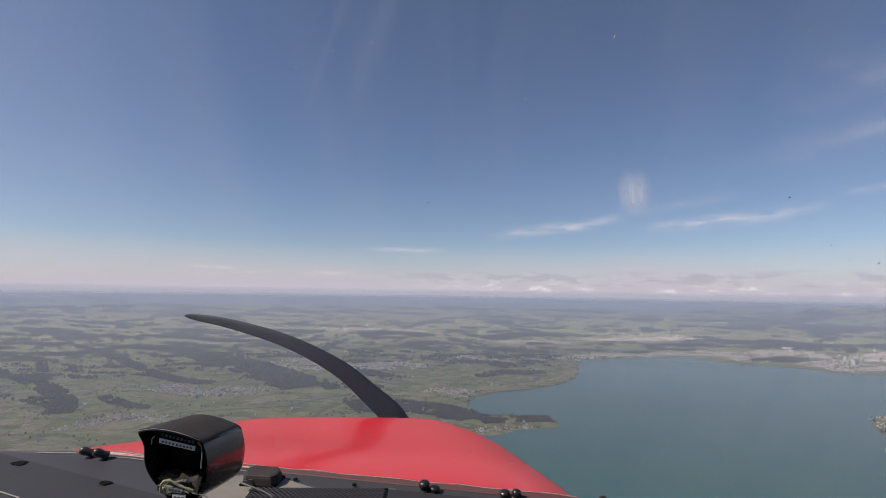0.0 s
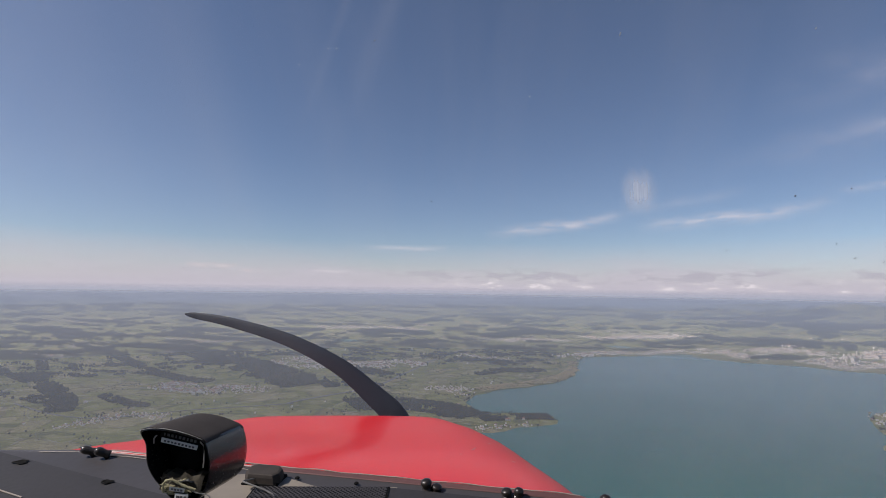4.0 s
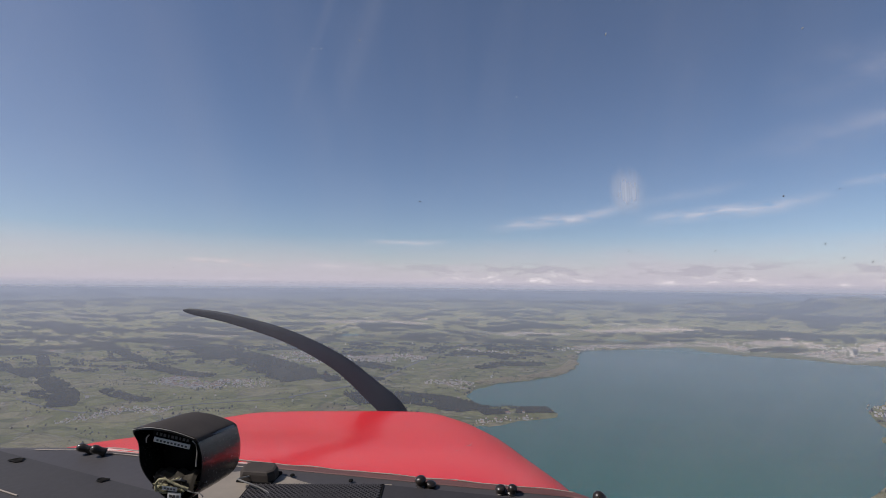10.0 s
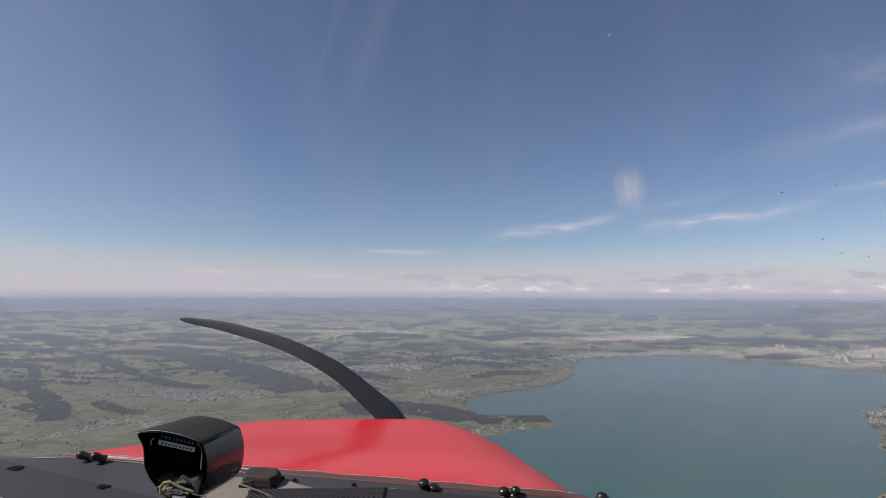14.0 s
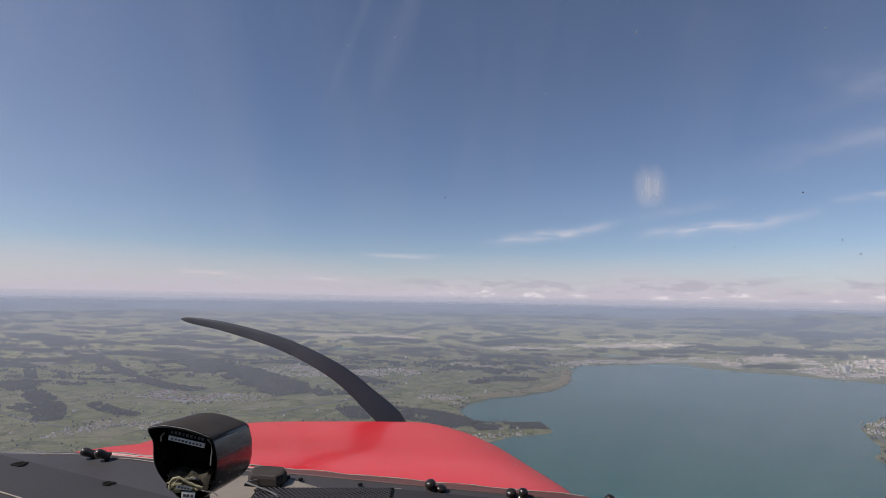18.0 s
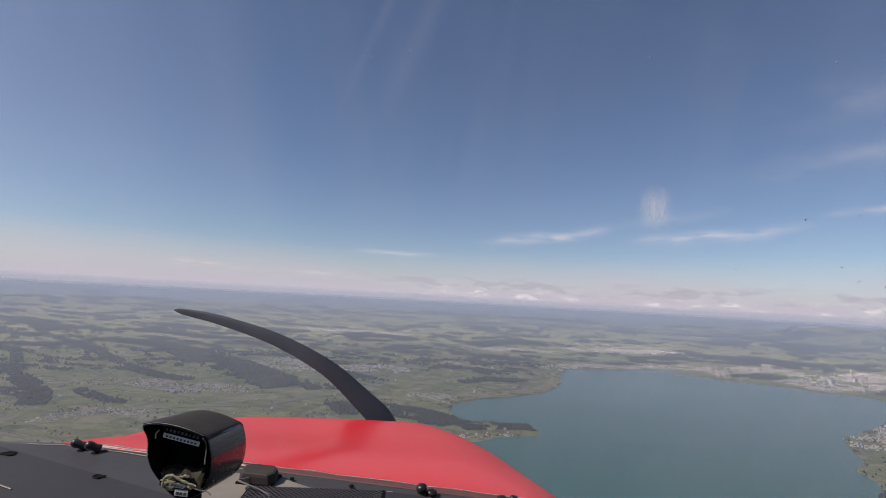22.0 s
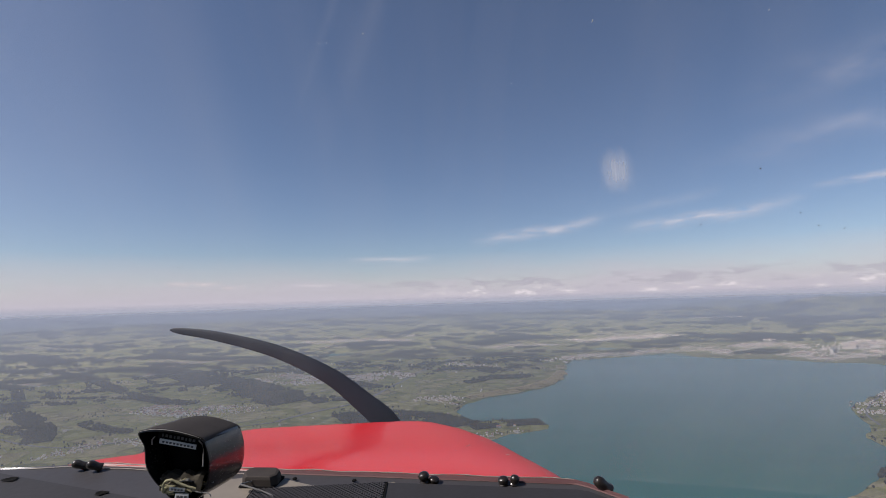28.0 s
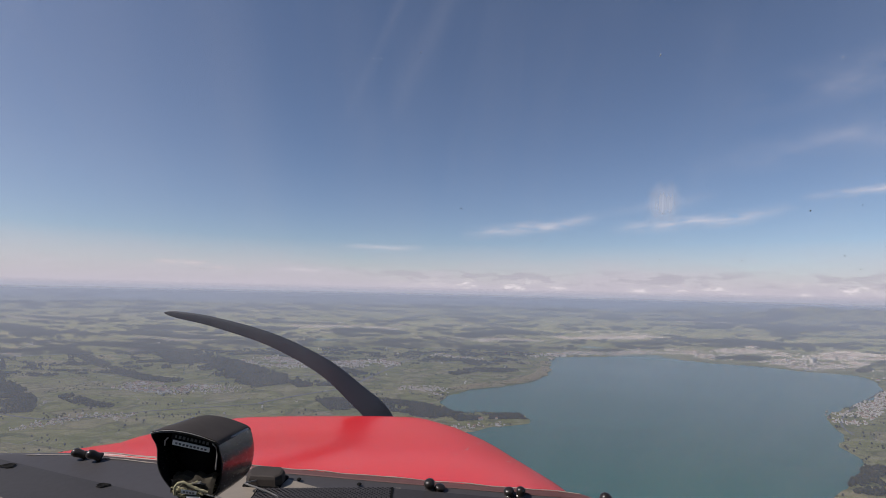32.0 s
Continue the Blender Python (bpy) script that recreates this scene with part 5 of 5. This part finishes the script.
part("strap", tube(curve_points([(-0.2905, 0.514, -0.2545), (-0.2900, 0.513, -0.2470), (-0.2865, 0.5125, -0.2418), (-0.2800, 0.5125, -0.2410), (-0.2725, 0.513, -0.2452), (-0.2640, 0.5135, -0.2492), (-0.2570, 0.5145, -0.2520)], 6).tolist(), 0.0014, 8, lambda s: 0.75 + 0.35 * math.sin(s * 23) ** 2), STRAW, compass, "pale frayed strap over the padding")
card = part("tag", box(0.016, 0.0008, 0.0042, (-0.2760, 0.5135, -0.2515), 0.0003, (0, 8, 0)), WHITE, compass, "narrow white tag half hidden in the padding")
for k in range(4):
    part("mark", box(0.0022, 0.0004, 0.0018, (-0.2805 + 0.0032 * k, 0.5129, -0.2509 - 0.00045 * k), 0, (0, 8, 0)), GREY_INK, card, smooth=False)
tag = part("tag", box(0.014, 0.001, 0.0065, (-0.2715, 0.514, -0.2595), 0.0003, (0, 6, 0)), WHITE, compass, "small white tag")
for k in range(3):
    part("mark", box(0.0025, 0.0004, 0.003, (-0.2755 + 0.004 * k, 0.5133, -0.2593 - 0.0004 * k), 0, (0, 6, 0)), GREY_INK, tag, smooth=False)
part("stand", lathe([(0.022, 0.0), (0.02, 0.006), (0.009, 0.012), (0.009, 0.07)], (-0.288, 0.575, -0.3385), seg=18), MATT, compass, "short black stand")

# ---- satellite antenna puck with its cable ----
antenna = tagged(new("satellite_antenna"), "small black antenna puck with a thin cable on the glareshield", "antenna")
antenna.matrix_world = AIR
oct_rows = [[(-0.261 + 0.027 * k * c, 0.716 + 0.0175 * k * s - 0.14 * 0.027 * c * k, z) for c, s in ((-1, -0.45), (-0.72, -1), (0.72, -1), (1, -0.45), (1, 0.45), (0.72, 1), (-0.72, 1), (-1, 0.45))] for z, k in ((-0.3375, 0.98), (-0.336, 1.0), (-0.327, 0.98), (-0.3235, 0.92), (-0.3222, 0.8))]
part("body", loft(oct_rows, closed=True, caps=True), DUSTY, antenna, smooth=False)
part("base", box(0.054, 0.036, 0.005, (-0.261, 0.716, -0.3378), 0.002, (0, 0, -8)), MATT, antenna)
part("cable", tube(curve_points([(-0.268, 0.702, -0.329), (-0.280, 0.690, -0.327), (-0.276, 0.682, -0.325), (-0.258, 0.676, -0.328), (-0.238, 0.672, -0.334), (-0.228, 0.66, -0.336), (-0.235, 0.62, -0.336)], 6).tolist(), 0.0012, 8), CABLE, antenna, "thin grey cable")
